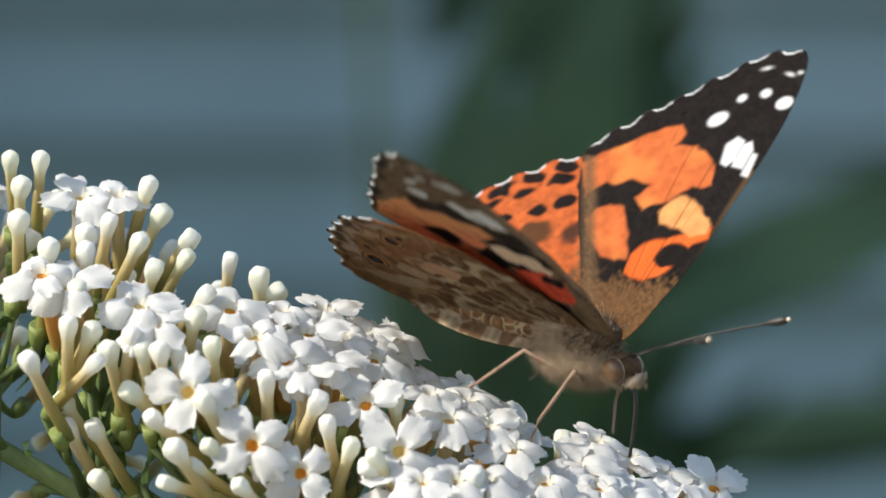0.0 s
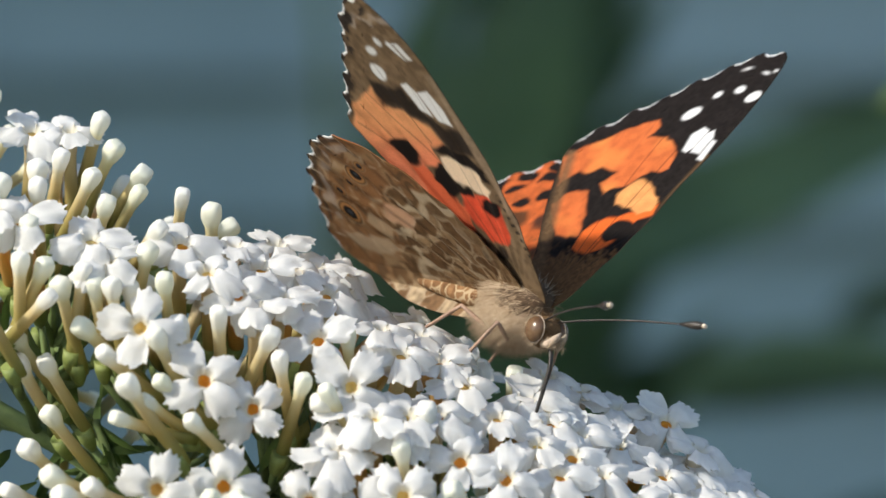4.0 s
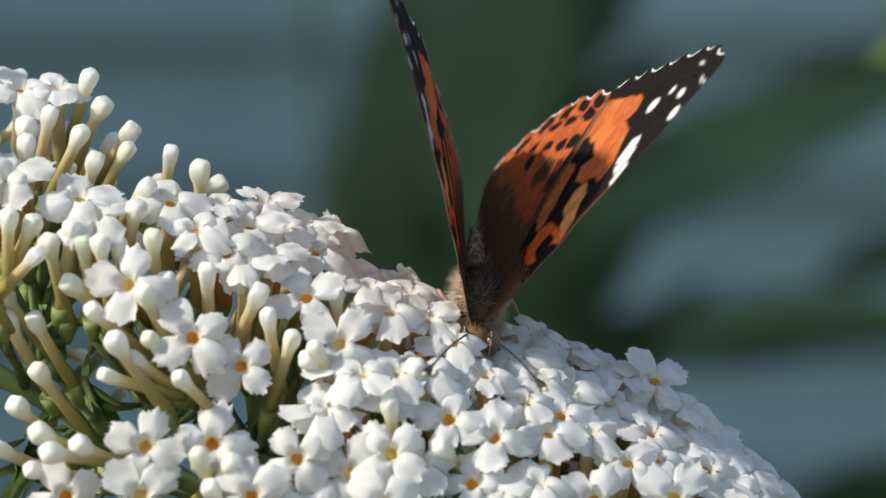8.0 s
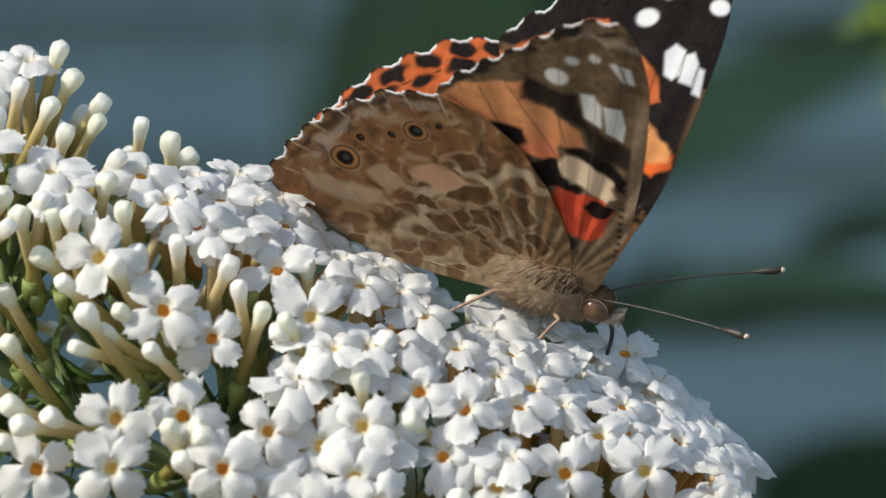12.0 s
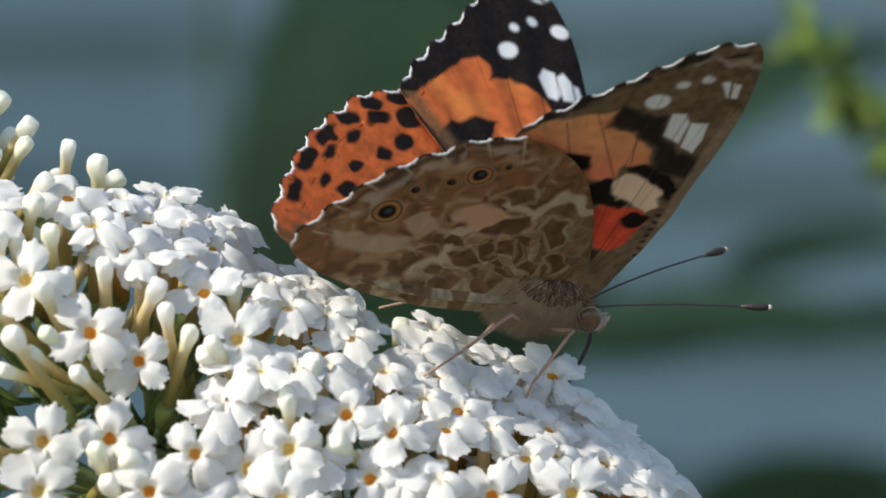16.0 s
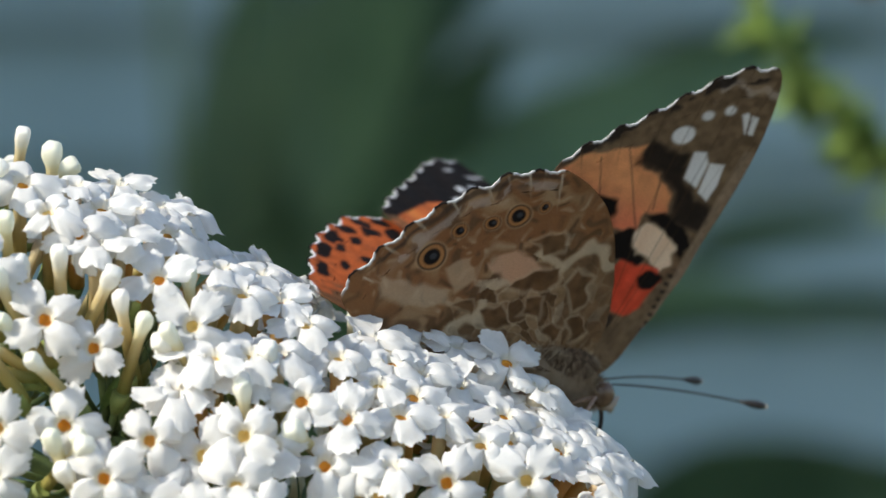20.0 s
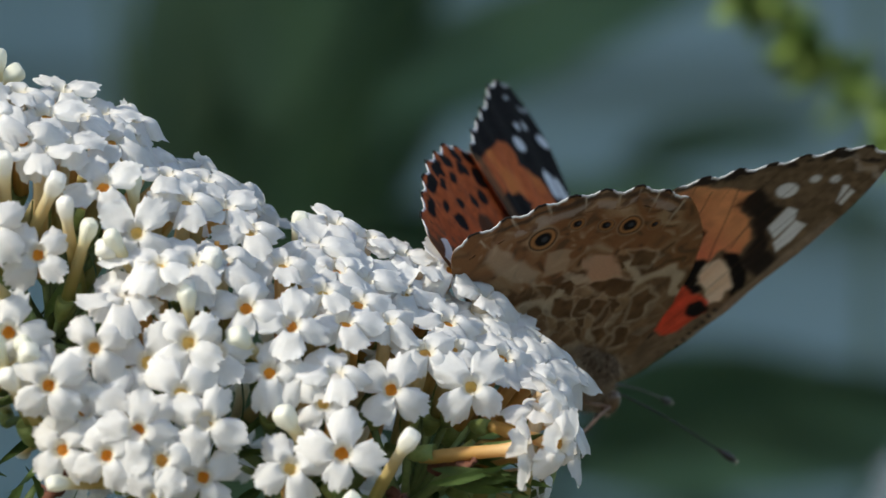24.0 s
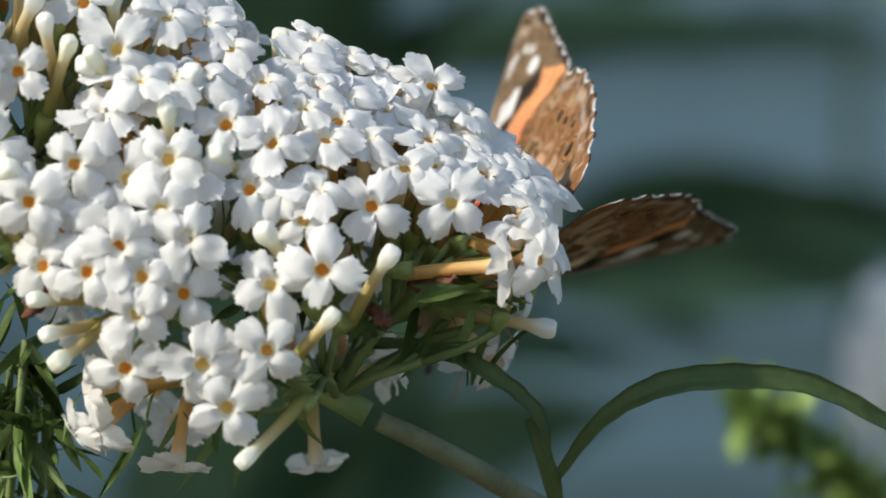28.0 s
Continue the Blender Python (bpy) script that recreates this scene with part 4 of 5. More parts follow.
def paint_hind_upper(u, v):
    a, b = wobble(u, v, 0.6, 1.2, 31)
    col = ORANGE * np.array((0.92, 0.85, 0.8)) * (0.78 + 0.4 * grain(u, v, 1.6, 33))[:, None]
    inner = np.maximum(step(b - 2.0 - 0.15 * (a + 22) + 2.0 * (grain(u, v, 1.5, 37) - 0.5), 1.8), step(-a - 3.9 - 0.2 * b + 2.0 * (grain(u, v, 1.5, 38) - 0.5), 2.0))
    col = lay(col, inner * 0.9, BROWN * (0.6 + 0.6 * grain(u, v, 3.5, 35))[:, None])
    col = lay(col, spot(a, b, -11.2, 7.4, 1.9, 1.5, 30, 0.8) * 0.9, BROWN * 0.45)
    col = lay(col, spot(a, b, -6.9, 9.2, 2.0, 1.1, 60, 0.8) * 0.9, BLACK * 2)
    col = lay(col, np.clip(2.2 * (grain(u, v, 2.6, 39) - 0.62), 0, 1) * 0.5, BROWN * 0.7)
    for s in ((-10.4, 11.4, 0.95, 0.7, 30), (-12.6, 10.0, 0.65, 0.6, 0), (-15.3, 8.4, 0.7, 0.6, 0), (-16.6, 5.6, 0.9, 0.7, 20), (-9.6, 14.0, 0.9, 0.8, 0),
              (-15.0, 11.4, 0.8, 0.4, 40), (-17.7, 9.4, 0.9, 0.4, 45), (-18.7, 6.4, 0.8, 0.4, 50), (-12.4, 13.5, 1.1, 0.5, 20)):
        col = lay(col, spot(a, b, s[0], s[1], s[2] * 1.2, s[3] * 1.2, s[4]), BLACK)
    for s in ((-12.9, 15.0, 1.0, 0.75, 15), (-15.4, 13.2, 0.95, 0.7, 40), (-17.8, 11.2, 1.0, 0.7, 40), (-20.0, 8.4, 1.1, 0.65, 52), (-21.6, 5.2, 1.1, 0.6, 65), (-10.2, 15.9, 0.8, 0.7, 0)):
        col = lay(col, spot(a, b, s[0], s[1], s[2] * 1.2, s[3] * 1.2, s[4]), BLACK)
    col = lay(col, veins(u, v, HIND_VEINS, (-1.5, 1.0), 0.07) * 0.75, BROWN * 0.35)
    return inner_lobe(u, v, a, b, col)


def line(u, v, p, q, width, soft=0.2):
    """A straight stroke from p to q."""
    ex, ey = q[0] - p[0], q[1] - p[1]
    t = np.clip(((u - p[0]) * ex + (v - p[1]) * ey) / (ex * ex + ey * ey), 0, 1)
    return step(np.hypot(u - p[0] - t * ex, v - p[1] - t * ey) - width, soft)


def paint_fore_under(u, v):
    a, b = wobble(u, v, 0.55, 1.3, 43)
    col = np.array((0.20, 0.135, 0.08)) * (0.65 + 0.6 * grain(u, v, 1.8, 44))[:, None]
    tone = lay(np.tile(np.array((0.80, 0.36, 0.16)), (len(u), 1)), step(b - 14.5, 5.0), np.array((0.80, 0.25, 0.13))) * (0.8 + 0.3 * grain(u, v, 1.2, 45))[:, None]
    col = lay(col, polygon(a, b, [(-9.2, 16.4), (-7.1, 18.8), (-4.2, 20.0), (-2.1, 20.7), (-1.5, 18.5), (0.2, 18.2), (3.0, 16.4), (3.5, 14.5), (1.4, 14.4), (1.2, 12.6), (-1.6, 12.2), (-3.6, 9.0), (-7.4, 11.4)]), tone)
    col = lay(col, polygon(a, b, [(-3.9, 12.4), (-2.3, 12.2), (0.8, 7.8), (0.2, 5.4), (-3.4, 5)]), np.array((0.80, 0.17, 0.075)))
    for p, q in (((-3.9, 14.8), (-5.8, 18.6)), ((1.2, 12.6), (-3.6, 20.1)), ((1.8, 14.8), (0.9, 18.1)), ((-3.5, 13.0), (-8.4, 16.6))):
        col = lay(col, line(u, v, p, q, 0.06) * 0.75, BLACK * 2)
    col = lay(col, polygon(a, b, [(-5.6, 14.7), (-4.3, 15.1), (-2.0, 15.0), (-1.5, 13.5), (-2.7, 12.4), (-3.7, 12.4)], 0.6), BLACK)
    col = lay(col, polygon(a, b, [(-2.2, 18.6), (0.0, 18.5), (3.3, 16.5), (4.2, 14.0), (7.6, 13.5), (8.2, 15.6), (6.2, 16.4), (4.4, 17.3), (3.2, 18.2), (2.6, 20.6), (0.4, 20.6), (-1.8, 21.6)], 0.9) * 0.93, BLACK * 1.3)
    col = lay(col, polygon(a, b, [(1.7, 14.1), (3.1, 14.7), (5.8, 13.8), (7.6, 12.2), (6.8, 10.7), (5.1, 12.0), (2.9, 13.4)]), BLACK)
    col = lay(col, polygon(a, b, [(0.9, 12.1), (2.0, 13.4), (4.0, 13.1), (5.8, 11.7), (6.4, 10.0), (5.4, 9.1), (3.4, 10.2), (1.9, 10.4)]), np.array((0.82, 0.64, 0.46)))
    col = lay(col, polygon(a, b, [(-1.5, 11.0), (0.0, 12.3), (0.9, 12.6), (1.5, 10.9), (3.5, 9.9), (3.3, 8.9), (0.9, 9.3), (-0.3, 8.8)]), BLACK)
    col = lay(col, polygon(a, b, [(0.4, 7.6), (1.2, 9.2), (3.6, 9.4), (5.2, 9.3), (6.2, 8.0), (5.6, 6.9), (5.2, 5.1), (4.2, 4.3), (2.0, 4.6)]), np.array((0.74, 0.095, 0.045)) * (0.8 + 0.35 * grain(u, v, 1.4, 54))[:, None])
    col = lay(col, spot(a, b, 4.9, 8.1, 1.3, 0.85, 10), BLACK)
    col = lay(col, spot(a, b, 2.4, 3.6, 0.9, 0.6, 30) * 0.9, BLACK * 2)
    for s in ((0.9, 22.3, 1.05, 0.9, 20), (2.2, 24.6, 0.6, 0.48, 0), (4.1, 25.5, 0.5, 0.48, 0)):
        col = lay(col, spot(u, v, *s), CHALK)
    for p in ([(3.3, 18.2), (2.9, 20.9), (4.1, 21.1), (4.8, 20.1), (4.9, 17.6)], [(5.3, 17.2), (4.95, 20.2), (6.5, 20.3), (6.9, 18.2), (6.7, 16.5)], [(5.4, 25.4), (5.8, 25.7), (6.4, 25.5), (7.2, 25.4), (7.6, 23.6), (6.6, 23.6)]):
        col = lay(col, polygon(u, v, p, 0.3), CHALK)
    col = lay(col, line(u, v, (6.2, 25.7), (6.9, 23.6), 0.1), BROWN)
    lilac = step(np.abs(b - 28.0 - 0.35 * np.sin(a * 2.2)) - 0.35, 0.5) * (a > 1.0)
    col = lay(col, lilac * 0.65, np.array((0.50, 0.42, 0.36)))
    col = lay(col, spot(a, b, 4.6, 28.9, 2.2, 0.9, -20, 0.8) * 0.5, np.array((0.42, 0.30, 0.19)))
    scallop = polygon(a, b, [(6.0, 28.9), (2.0, 27.7), (-1.0, 24.7), (-4.2, 21.6), (-7.4, 18.5), (-9.4, 17), (-8.2, 19.6), (-4.6, 22.8), (-1.4, 25.9), (1.8, 29), (4.6, 30.4), (6.6, 30.4)], 0.5)
    col = lay(col, scallop * (0.35 + 0.6 * (grain(u, v, 0.9, 51) > 0.5)), BLACK * 2)
    rim = step(6.9 + 0.04 * v - u, 0.5) * (v < 22)
    col = lay(col, rim * 0.75, np.array((0.30, 0.215, 0.145)) * (0.8 + 0.5 * grain(u, v, 3.0, 53))[:, None])
    col = lay(col, step(np.abs(u - 6.6 - 0.04 * v) - 0.25, 0.25) * (v < 9.5) * (np.sin(v * 8) > 0.2) * 0.85, BLACK * 2)
    return lay(col, veins(u, v, FORE_VEINS, (3.0, 0), 0.06) * 0.55, BROWN * 0.5)


def cells(u, v, size, seed):
    """Distance to the border of scattered cells, and a number for each cell."""
    r = np.random.RandomState(seed)
    jit = r.rand(64, 64, 2)
    x, y = u / size + 30, v / size + 30
    xi, yi = np.floor(x).astype(int), np.floor(y).astype(int)
    d1, d2, idn = np.full(u.shape, 9.0), np.full(u.shape, 9.0), np.zeros(u.shape)
    for i in (-1, 0, 1):
        for j in (-1, 0, 1):
            cx, cy = xi + i, yi + j
            o = jit[cx % 64, cy % 64]
            d = np.hypot(cx + 0.15 + 0.7 * o[:, 0] - x, cy + 0.15 + 0.7 * o[:, 1] - y)
            nearer = d < d1
            d2 = np.where(nearer, d1, np.minimum(d2, d))
            idn = np.where(nearer, (cx * 7 + cy * 13) % 17 / 16.0, idn)
            d1 = np.where(nearer, d, d1)
    return (d2 - d1) * size, idn


def paint_hind_under(u, v):
    a, b = wobble(u, v, 0.8, 0.9, 61)
    root, way = np.hypot(a, b + 1.5), np.arctan2(b + 1.5, -a)
    dark, mid, tan, cream = np.array((0.125, 0.072, 0.036)), np.array((0.235, 0.145, 0.08)), np.array((0.30, 0.20, 0.115)), np.array((0.60, 0.49, 0.36))
    border, number = cells(way * 7.6 + 0.7 * (grain(u, v, 0.5, 71) - 0.5), root * 0.56, 1.0, 62)
    tone = np.where((number < 0.36)[:, None], dark, np.where((number < 0.66)[:, None], mid, np.where((number < 0.9)[:, None], tan, cream * 0.7)))
    tone = tone * (0.75 + 0.5 * grain(u, v, 3, 63))[:, None]
    # the cells pale towards the inner margin
    tone = lay(tone, 0.45 * step(b - 2.2, 3.0) * grain(u, v, 0.8, 72), tan)
    net = step(border - 0.02 - 0.09 * grain(u, v, 0.7, 65), 0.12) * (0.08 + 0.6 * grain(u, v, 0.45, 64))
    col = lay(tone, net, np.array((0.56, 0.45, 0.32)))
    col = lay(col, 0.7 * step(-a - 3.2, 3.0) * step(2.0 - b, 2.0), np.array((0.20, 0.125, 0.07)) * (0.6 + 0.8 * grain(u, v, 1.0, 75))[:, None])
    # rust and buff marbling of the outer half
    x, y = wobble(u, v, 1.6, 0.7, 81)
    m1, m2 = grain(x, y, 0.55, 82), grain(x, y, 1.3, 83)
    band = lay(np.tile(np.array((0.27, 0.135, 0.062)), (len(u), 1)), np.clip(2.6 * (m1 - 0.52), 0, 1), np.array((0.40, 0.265, 0.155)))
    band = lay(band, np.clip(3.2 * (m2 - 0.56), 0, 1), np.array((0.15, 0.085, 0.045)))
    band = lay(band, np.clip(3.5 * (0.28 - m2), 0, 1) * 0.7, np.array((0.54, 0.41, 0.28)))
    outer = step(13.2 - root + 2.2 * (grain(u, v, 0.6, 66) - 0.5), 1.2)
    col = lay(col, outer * 0.95, band)
    edge = root - 12.9 - 0.8 * np.sin(way * 15)
    col = lay(col, step(np.abs(edge) - 0.35, 0.4) * (grain(u, v, 0.6, 68) > 0.42) * 0.85, dark)
    col = lay(col, step(np.abs(edge + 1.3) - 0.6, 0.6) * 0.8 * (grain(u, v, 0.5, 74) > 0.35), cream)
    # discal patches
    col = lay(col, polygon(a, b, [(-15.8, 5.8), (-13.7, 7.1), (-12.4, 5.3), (-13.9, 3.7)], 0.5) * 0.55, np.array((0.60, 0.47, 0.33)))
    col = lay(col, polygon(a, b, [(-21.5, 3.4), (-17.6, 3.6), (-14.8, 3.2), (-13.0, 2.4), (-16.0, 1.6), (-20.0, 1.6)], 0.6) * 0.45, np.array((0.66, 0.55, 0.42)))
    col = lay(col, polygon(a, b, [(-11.7, 6.7), (-10.1, 8.6), (-8.2, 8.0), (-5.9, 6.8), (-8.4, 4.8)], 0.5), np.array((0.58, 0.36, 0.24)))
    for p in ([(-8.8, 4.8), (-7.6, 6.7), (-4.6, 8.1), (-4.6, 5.9), (-6.7, 4.9)], [(-6.1, 3.0), (-6.0, 4.5), (-4.6, 4.9), (-4.3, 3.1)], [(-3.4, 1.9), (-2.7, 2.9), (-1.2, 2.0), (-1.8, 0.6)], [(-1.3, 3.1), (-0.5, 3.9), (1.0, 2.4), (0.3, 1.3)],
              [(-3.2, 6.3), (-2.7, 8.0), (-1.2, 7.6), (-0.7, 5.3), (-1.5, 4.4)], [(-13.1, 2.3), (-11.7, 3.3), (-10.9, 1.5)], [(-10.1, 2.3), (-8.6, 3.3), (-6.5, 1.8), (-8.0, 0.9)], [(-8.6, 10.0), (-6.6, 11.4), (-5.4, 9.6), (-7.0, 8.8)]):
        q = [(sum(c[0] for c in p) / len(p) + 1.3 * (c[0] - sum(k[0] for k in p) / len(p)), sum(c[1] for c in p) / len(p) + 1.3 * (c[1] - sum(k[1] for k in p) / len(p))) for c in p]
        col = lay(col, polygon(a, b, q, 0.4) * 0.38, np.array((0.58, 0.47, 0.34)))
        col = lay(col, polygon(a, b, p, 0.35), dark * (0.7 + 0.9 * grain(u, v, 1.6, 77))[:, None])
    col = inner_lobe(u, v, a, b, col)
    col = col * np.array((0.96, 0.92, 0.86))
    margin = polygon(a, b, [(-9, 15.9), (-13.6, 15.1), (-17.8, 11.4), (-21.4, 5.9), (-22.8, 3.2), (-21.9, 5.7), (-18.2, 11.9), (-13.8, 15.7), (-9.0, 16.4)], 0.35)
    col = lay(col, margin * 0.8, np.array((0.06, 0.042, 0.032)))
    lilac = polygon(a, b, [(-9, 14.6), (-13.0, 14.0), (-16.7, 10.6), (-20.2, 5.5), (-21.6, 3.4), (-21.0, 5.8), (-17.4, 11.4), (-13.3, 14.9), (-9.0, 15.5)], 0.5)
    col = lay(col, lilac * (0.1 + 0.5 * (grain(u, v, 0.9, 79) > 0.45)), np.array((0.46, 0.38, 0.33)))
    for cu, cv, r in ((-17.5, 6.3, 1.36), (-16.2, 9.25, 0.75), (-13.5, 10.6, 0.75), (-11.4, 11.8, 1.15), (-9.4, 13.2, 0.6)):
        col = lay(col, spot(u, v, cu, cv, r * 1.13, r * 1.10, 0, 0.3) * 0.6, np.array((0.50, 0.34, 0.20)))
        col = lay(col, spot(u, v, cu, cv, r, r, 0, 0.2), np.array((0.05, 0.03, 0.018)))
        col = lay(col, spot(u, v, cu, cv, r * 0.86, r * 0.86, 0, 0.2), np.array((0.42, 0.20, 0.075)))
        col = lay(col, spot(u, v, cu, cv, r * 0.58, r * 0.60, 0, 0.2), np.array((0.014, 0.012, 0.012)))
        col = lay(col, spot(u, v, cu + 0.1, cv + 0.1, r * 0.24, r * 0.22, 0, 0.2), np.array((0.055, 0.06, 0.07)))
    return lay(col, np.maximum(veins(u, v, HIND_VEINS, (-1.5, 1.0), 0.10), 0.7 * veins(u, v, [(-11.2, 16.4), (-14.4, 15.2), (-17.3, 13.0), (-19.7, 10.6), (-21.5, 7.7)], (-4.0, 3.0), 0.03)) * 0.75, np.array((0.66, 0.56, 0.42)))


def wing_mesh(name, line, centre, outer, upper, under, side, fold=0.0):
    """A thin wing in two scaled faces; side +1 is the left wing. outer: the stretch of the outline that is scalloped; fold: how far the inner margin bends round the abdomen."""
    pts = smooth_path([(p[0], p[1], 0) for p in line], 24)
    pts = np.array([(p.x, p.y) for p in pts])
    run = np.concatenate([[0], np.cumsum(np.hypot(*np.diff(pts, axis=0).T))])
    na, nr = 420, 150
    s = np.linspace(0, run[-1], na)
    px, py = np.interp(s, run, pts[:, 0]), np.interp(s, run, pts[:, 1])
    lo, hi = run[outer[0] * 24], run[outer[1] * 24]
    on = np.clip(np.minimum(s - lo, hi - s) / 1.2, 0, 1)
    dx, dy = px - centre[0], py - centre[1]
    length = np.hypot(dx, dy)
    scal = on * (0.28 * np.cos((s - lo) * 2 * np.pi / 3.1) + 0.05 * np.cos(s * 9.0) - 0.05)
    q = np.linspace(0.02, 1, nr) ** 0.85
    U = centre[0] + dx[None, :] * q[:, None] * (1 + (scal / length)[None, :] * (q[:, None] > 0.9))
    V = centre[1] + dy[None, :] * q[:, None] * (1 + (scal / length)[None, :] * (q[:, None] > 0.9))
    u, v = U.ravel(), V.ravel()
    edge = (1 - q)[:, None] * length[None, :]
    lash = (step(edge - 0.22, 0.16) * on[None, :]).ravel()
    dash = (np.cos((np.tile(s, nr) - lo) * 2 * np.pi / 3.1) < 0.35).astype(float)
    hem = lay(np.tile(BLACK * 2, (len(u), 1)), dash, CHALK * 0.92)
    ang = np.arctan2(V - centre[1], U - centre[0]).ravel()
    camber = 0.9 * np.sin(np.clip(v / 30, 0, 1) * np.pi) * 0.6 + 0.07 * np.sin(ang * 34) * np.clip(v / 8, 0, 1) - 0.35 * np.clip(v / 30, 0, 1) ** 2
    camber -= fold * (np.hypot(np.clip(-v - 0.1, 0, 8), 0.25) - 0.25)
    half = 0.045
    top = np.stack([u, side * v, camber + half], 1)
    low = np.stack([u, side * v, camber - half], 1)
    co = np.concatenate([top, low]) * MM
    n = na * nr
    i, j = np.meshgrid(np.arange(nr - 1), np.arange(na - 1), indexing="ij")
    a = (i * na + j).ravel()
    quad = np.stack([a, a + na, a + na + 1, a + 1], 1)
    k = (nr - 1) * na + np.arange(na - 1)
    rim = np.stack([k, k + n, k + n + 1, k + 1], 1)
    flip = quad[:, ::-1]
    faces = np.concatenate([quad if side < 0 else flip, (flip if side < 0 else quad) + n, rim if side < 0 else rim[:, ::-1]])
    me = bpy.data.meshes.new(name)
    me.vertices.add(2 * n)
    me.vertices.foreach_set("co", co.ravel())
    me.loops.add(faces.size)
    me.loops.foreach_set("vertex_index", faces.ravel().astype(np.int32))
    me.polygons.add(len(faces))
    me.polygons.foreach_set("loop_start", np.arange(0, faces.size, 4, dtype=np.int32))
    me.update(calc_edges=True)
    me.polygons.foreach_set("use_smooth", np.ones(len(faces), bool))
    layers = [lay(upper(u, v), lash, hem), lay(under(u, v), lash, hem)]
    col = np.ones((2 * n, 4))
    col[:, :3] = np.clip(np.concatenate(layers), 0, 1)
    at = me.attributes.new("scales", "FLOAT_COLOR", "POINT")
    at.data.foreach_set("color", col.ravel())
    me.materials.append(WING)
    me.validate()
    return me


def ellipsoid(bm, centre, size, seg=20, rings=12, tilt=0.0):
    m = Matrix.Translation(Vector(centre) * MM) @ pose(0, 0, 0, 0, tilt, 0) @ Matrix.Diagonal((*(Vector(size) * MM), 1))
    bmesh.ops.create_uvsphere(bm, u_segments=seg, v_segments=rings, radius=1, matrix=m)
    return bm


butterfly = thing("butterfly", pose(0, 0, 1.2), "orange, black and white butterfly with marbled brown undersides, on flowers", "butterfly")


ANTENNAE = []


def butterfly_body():
    bm = bmesh.new()
    ellipsoid(bm, (1.7, 0, 2.2), (3.4, 2.05, 1.95), 28, 18)
    for v in bm.verts:
        v.co += noise.noise_vector(v.co * 2200) * 0.00018
    part("thorax", bm, DARK_FUR, butterfly, "dark furry thorax")
    bm = bmesh.new()
    ellipsoid(bm, (0.6, 0, 0.5), (3.8, 1.6, 2.0), 28, 18)
    for v in bm.verts:
        v.co += noise.noise_vector(v.co * 2200) * 0.0002
    part("breast", bm, PALE_FUR, butterfly, "cream furry breast")
    bm = bmesh.new()
    rows = []
    for i in range(25):
        t = i / 24
        w = (1.15 + 1.15 * math.sin(math.pi * (0.16 + 0.72 * t)) - 0.5 * t) * (1 + 0.05 * math.cos(t * 8 * 2 * math.pi))
        rows.append(((-1.0 - 13.0 * t) * MM, (1.3 + 0.7 * t) * MM, w * 0.42 * MM * (1 if t < 0.97 else 0.55)))
    ring_tube(bm, [Vector((x, 0, z)) for x, z, w in rows], [r[2] for r in rows], 18)
    part("abdomen", bm, BELLY, butterfly, "brown and cream banded abdomen")
    bm = bmesh.new()
    ellipsoid(bm, (5.4, 0, -0.1), (1.5, 1.45, 1.4), 20, 14)
    head = part("head", bm, FUR, butterfly, "furry brown head")
    for s in (1, -1):
        bm = bmesh.new()
        ellipsoid(bm, (5.7, s * 1.2, 0.0), (1.12, 0.72, 1.12), 20, 14)
        part("eye", bm, EYE_SKIN, head, "large brown compound eye")
        bm = bmesh.new()
        rim = [Vector((5.7 + 1.16 * math.cos(k * math.pi / 9), s * 1.12, 1.16 * math.sin(k * math.pi / 9))) * MM for k in range(19)]
        ring_tube(bm, rim, [0.000045] * 19, 6)
        part("eye_rim", bm, RIM, head, "pale scaled eye rim")
        bm = bmesh.new()
        ring_tube(bm, [Vector(p) * MM for p in ((6.2, s * 0.45, -1.0), (7.0, s * 0.45, -1.0), (7.7, s * 0.36, -0.4), (8.1, s * 0.3, 0.1))], [0.00034, 0.00042, 0.00030, 0.00008], 9)
        part("palp", bm, RIM, head, "pale furry palp")
    bm = bmesh.new()
    ring_tube(bm, smooth_path([Vector(p) * MM for p in ((6.6, 0, -1.0), (7.2, 0, -2.6), (7.0, 0, -5.0), (6.6, 0, -7.5))], 5), [0.00022 - 0.000005 * i for i in range(16)], 8)
    part("proboscis", bm, DARK, head, "thin dark proboscis reaching into a floret")
    for s in (1, -1):
        bm = bmesh.new()
        path = smooth_path([Vector(p) * MM for p in ((0, 0, 0), (3.0, s * 1.0, 0.7), (7.5, s * 2.4, 1.4), (13.0, s * 4.0, 1.9))], 8)
        ring_tube(bm, path, [0.00009] * len(path), 7)
        ant = part("antenna", bm, DARK, head, "long thin dark antenna", pose(6.0 * MM, s * 0.6 * MM, 0.9 * MM))
        ANTENNAE.append((s, ant))
        d = (path[-1] - path[-3]).normalized()
        bm = bmesh.new()
        ring_tube(bm, [path[-1] + d * x * MM for x in (-1.2, -0.6, 0.1, 0.7, 1.15, 1.35)], [0.00012, 0.00022, 0.00036, 0.00036, 0.00024, 0.00008], 9)
        part("club", bm, DARK, ant, "dark brown club")
        bm = bmesh.new()
        ellipsoid(bm, (0, 0, 0), (0.26, 0.26, 0.22), 10, 7)
        bmesh.ops.translate(bm, verts=bm.verts, vec=path[-1] + d * 1.25 * MM)
        part("club_tip", bm, CLUB_TIP, ant, "pale club tip")
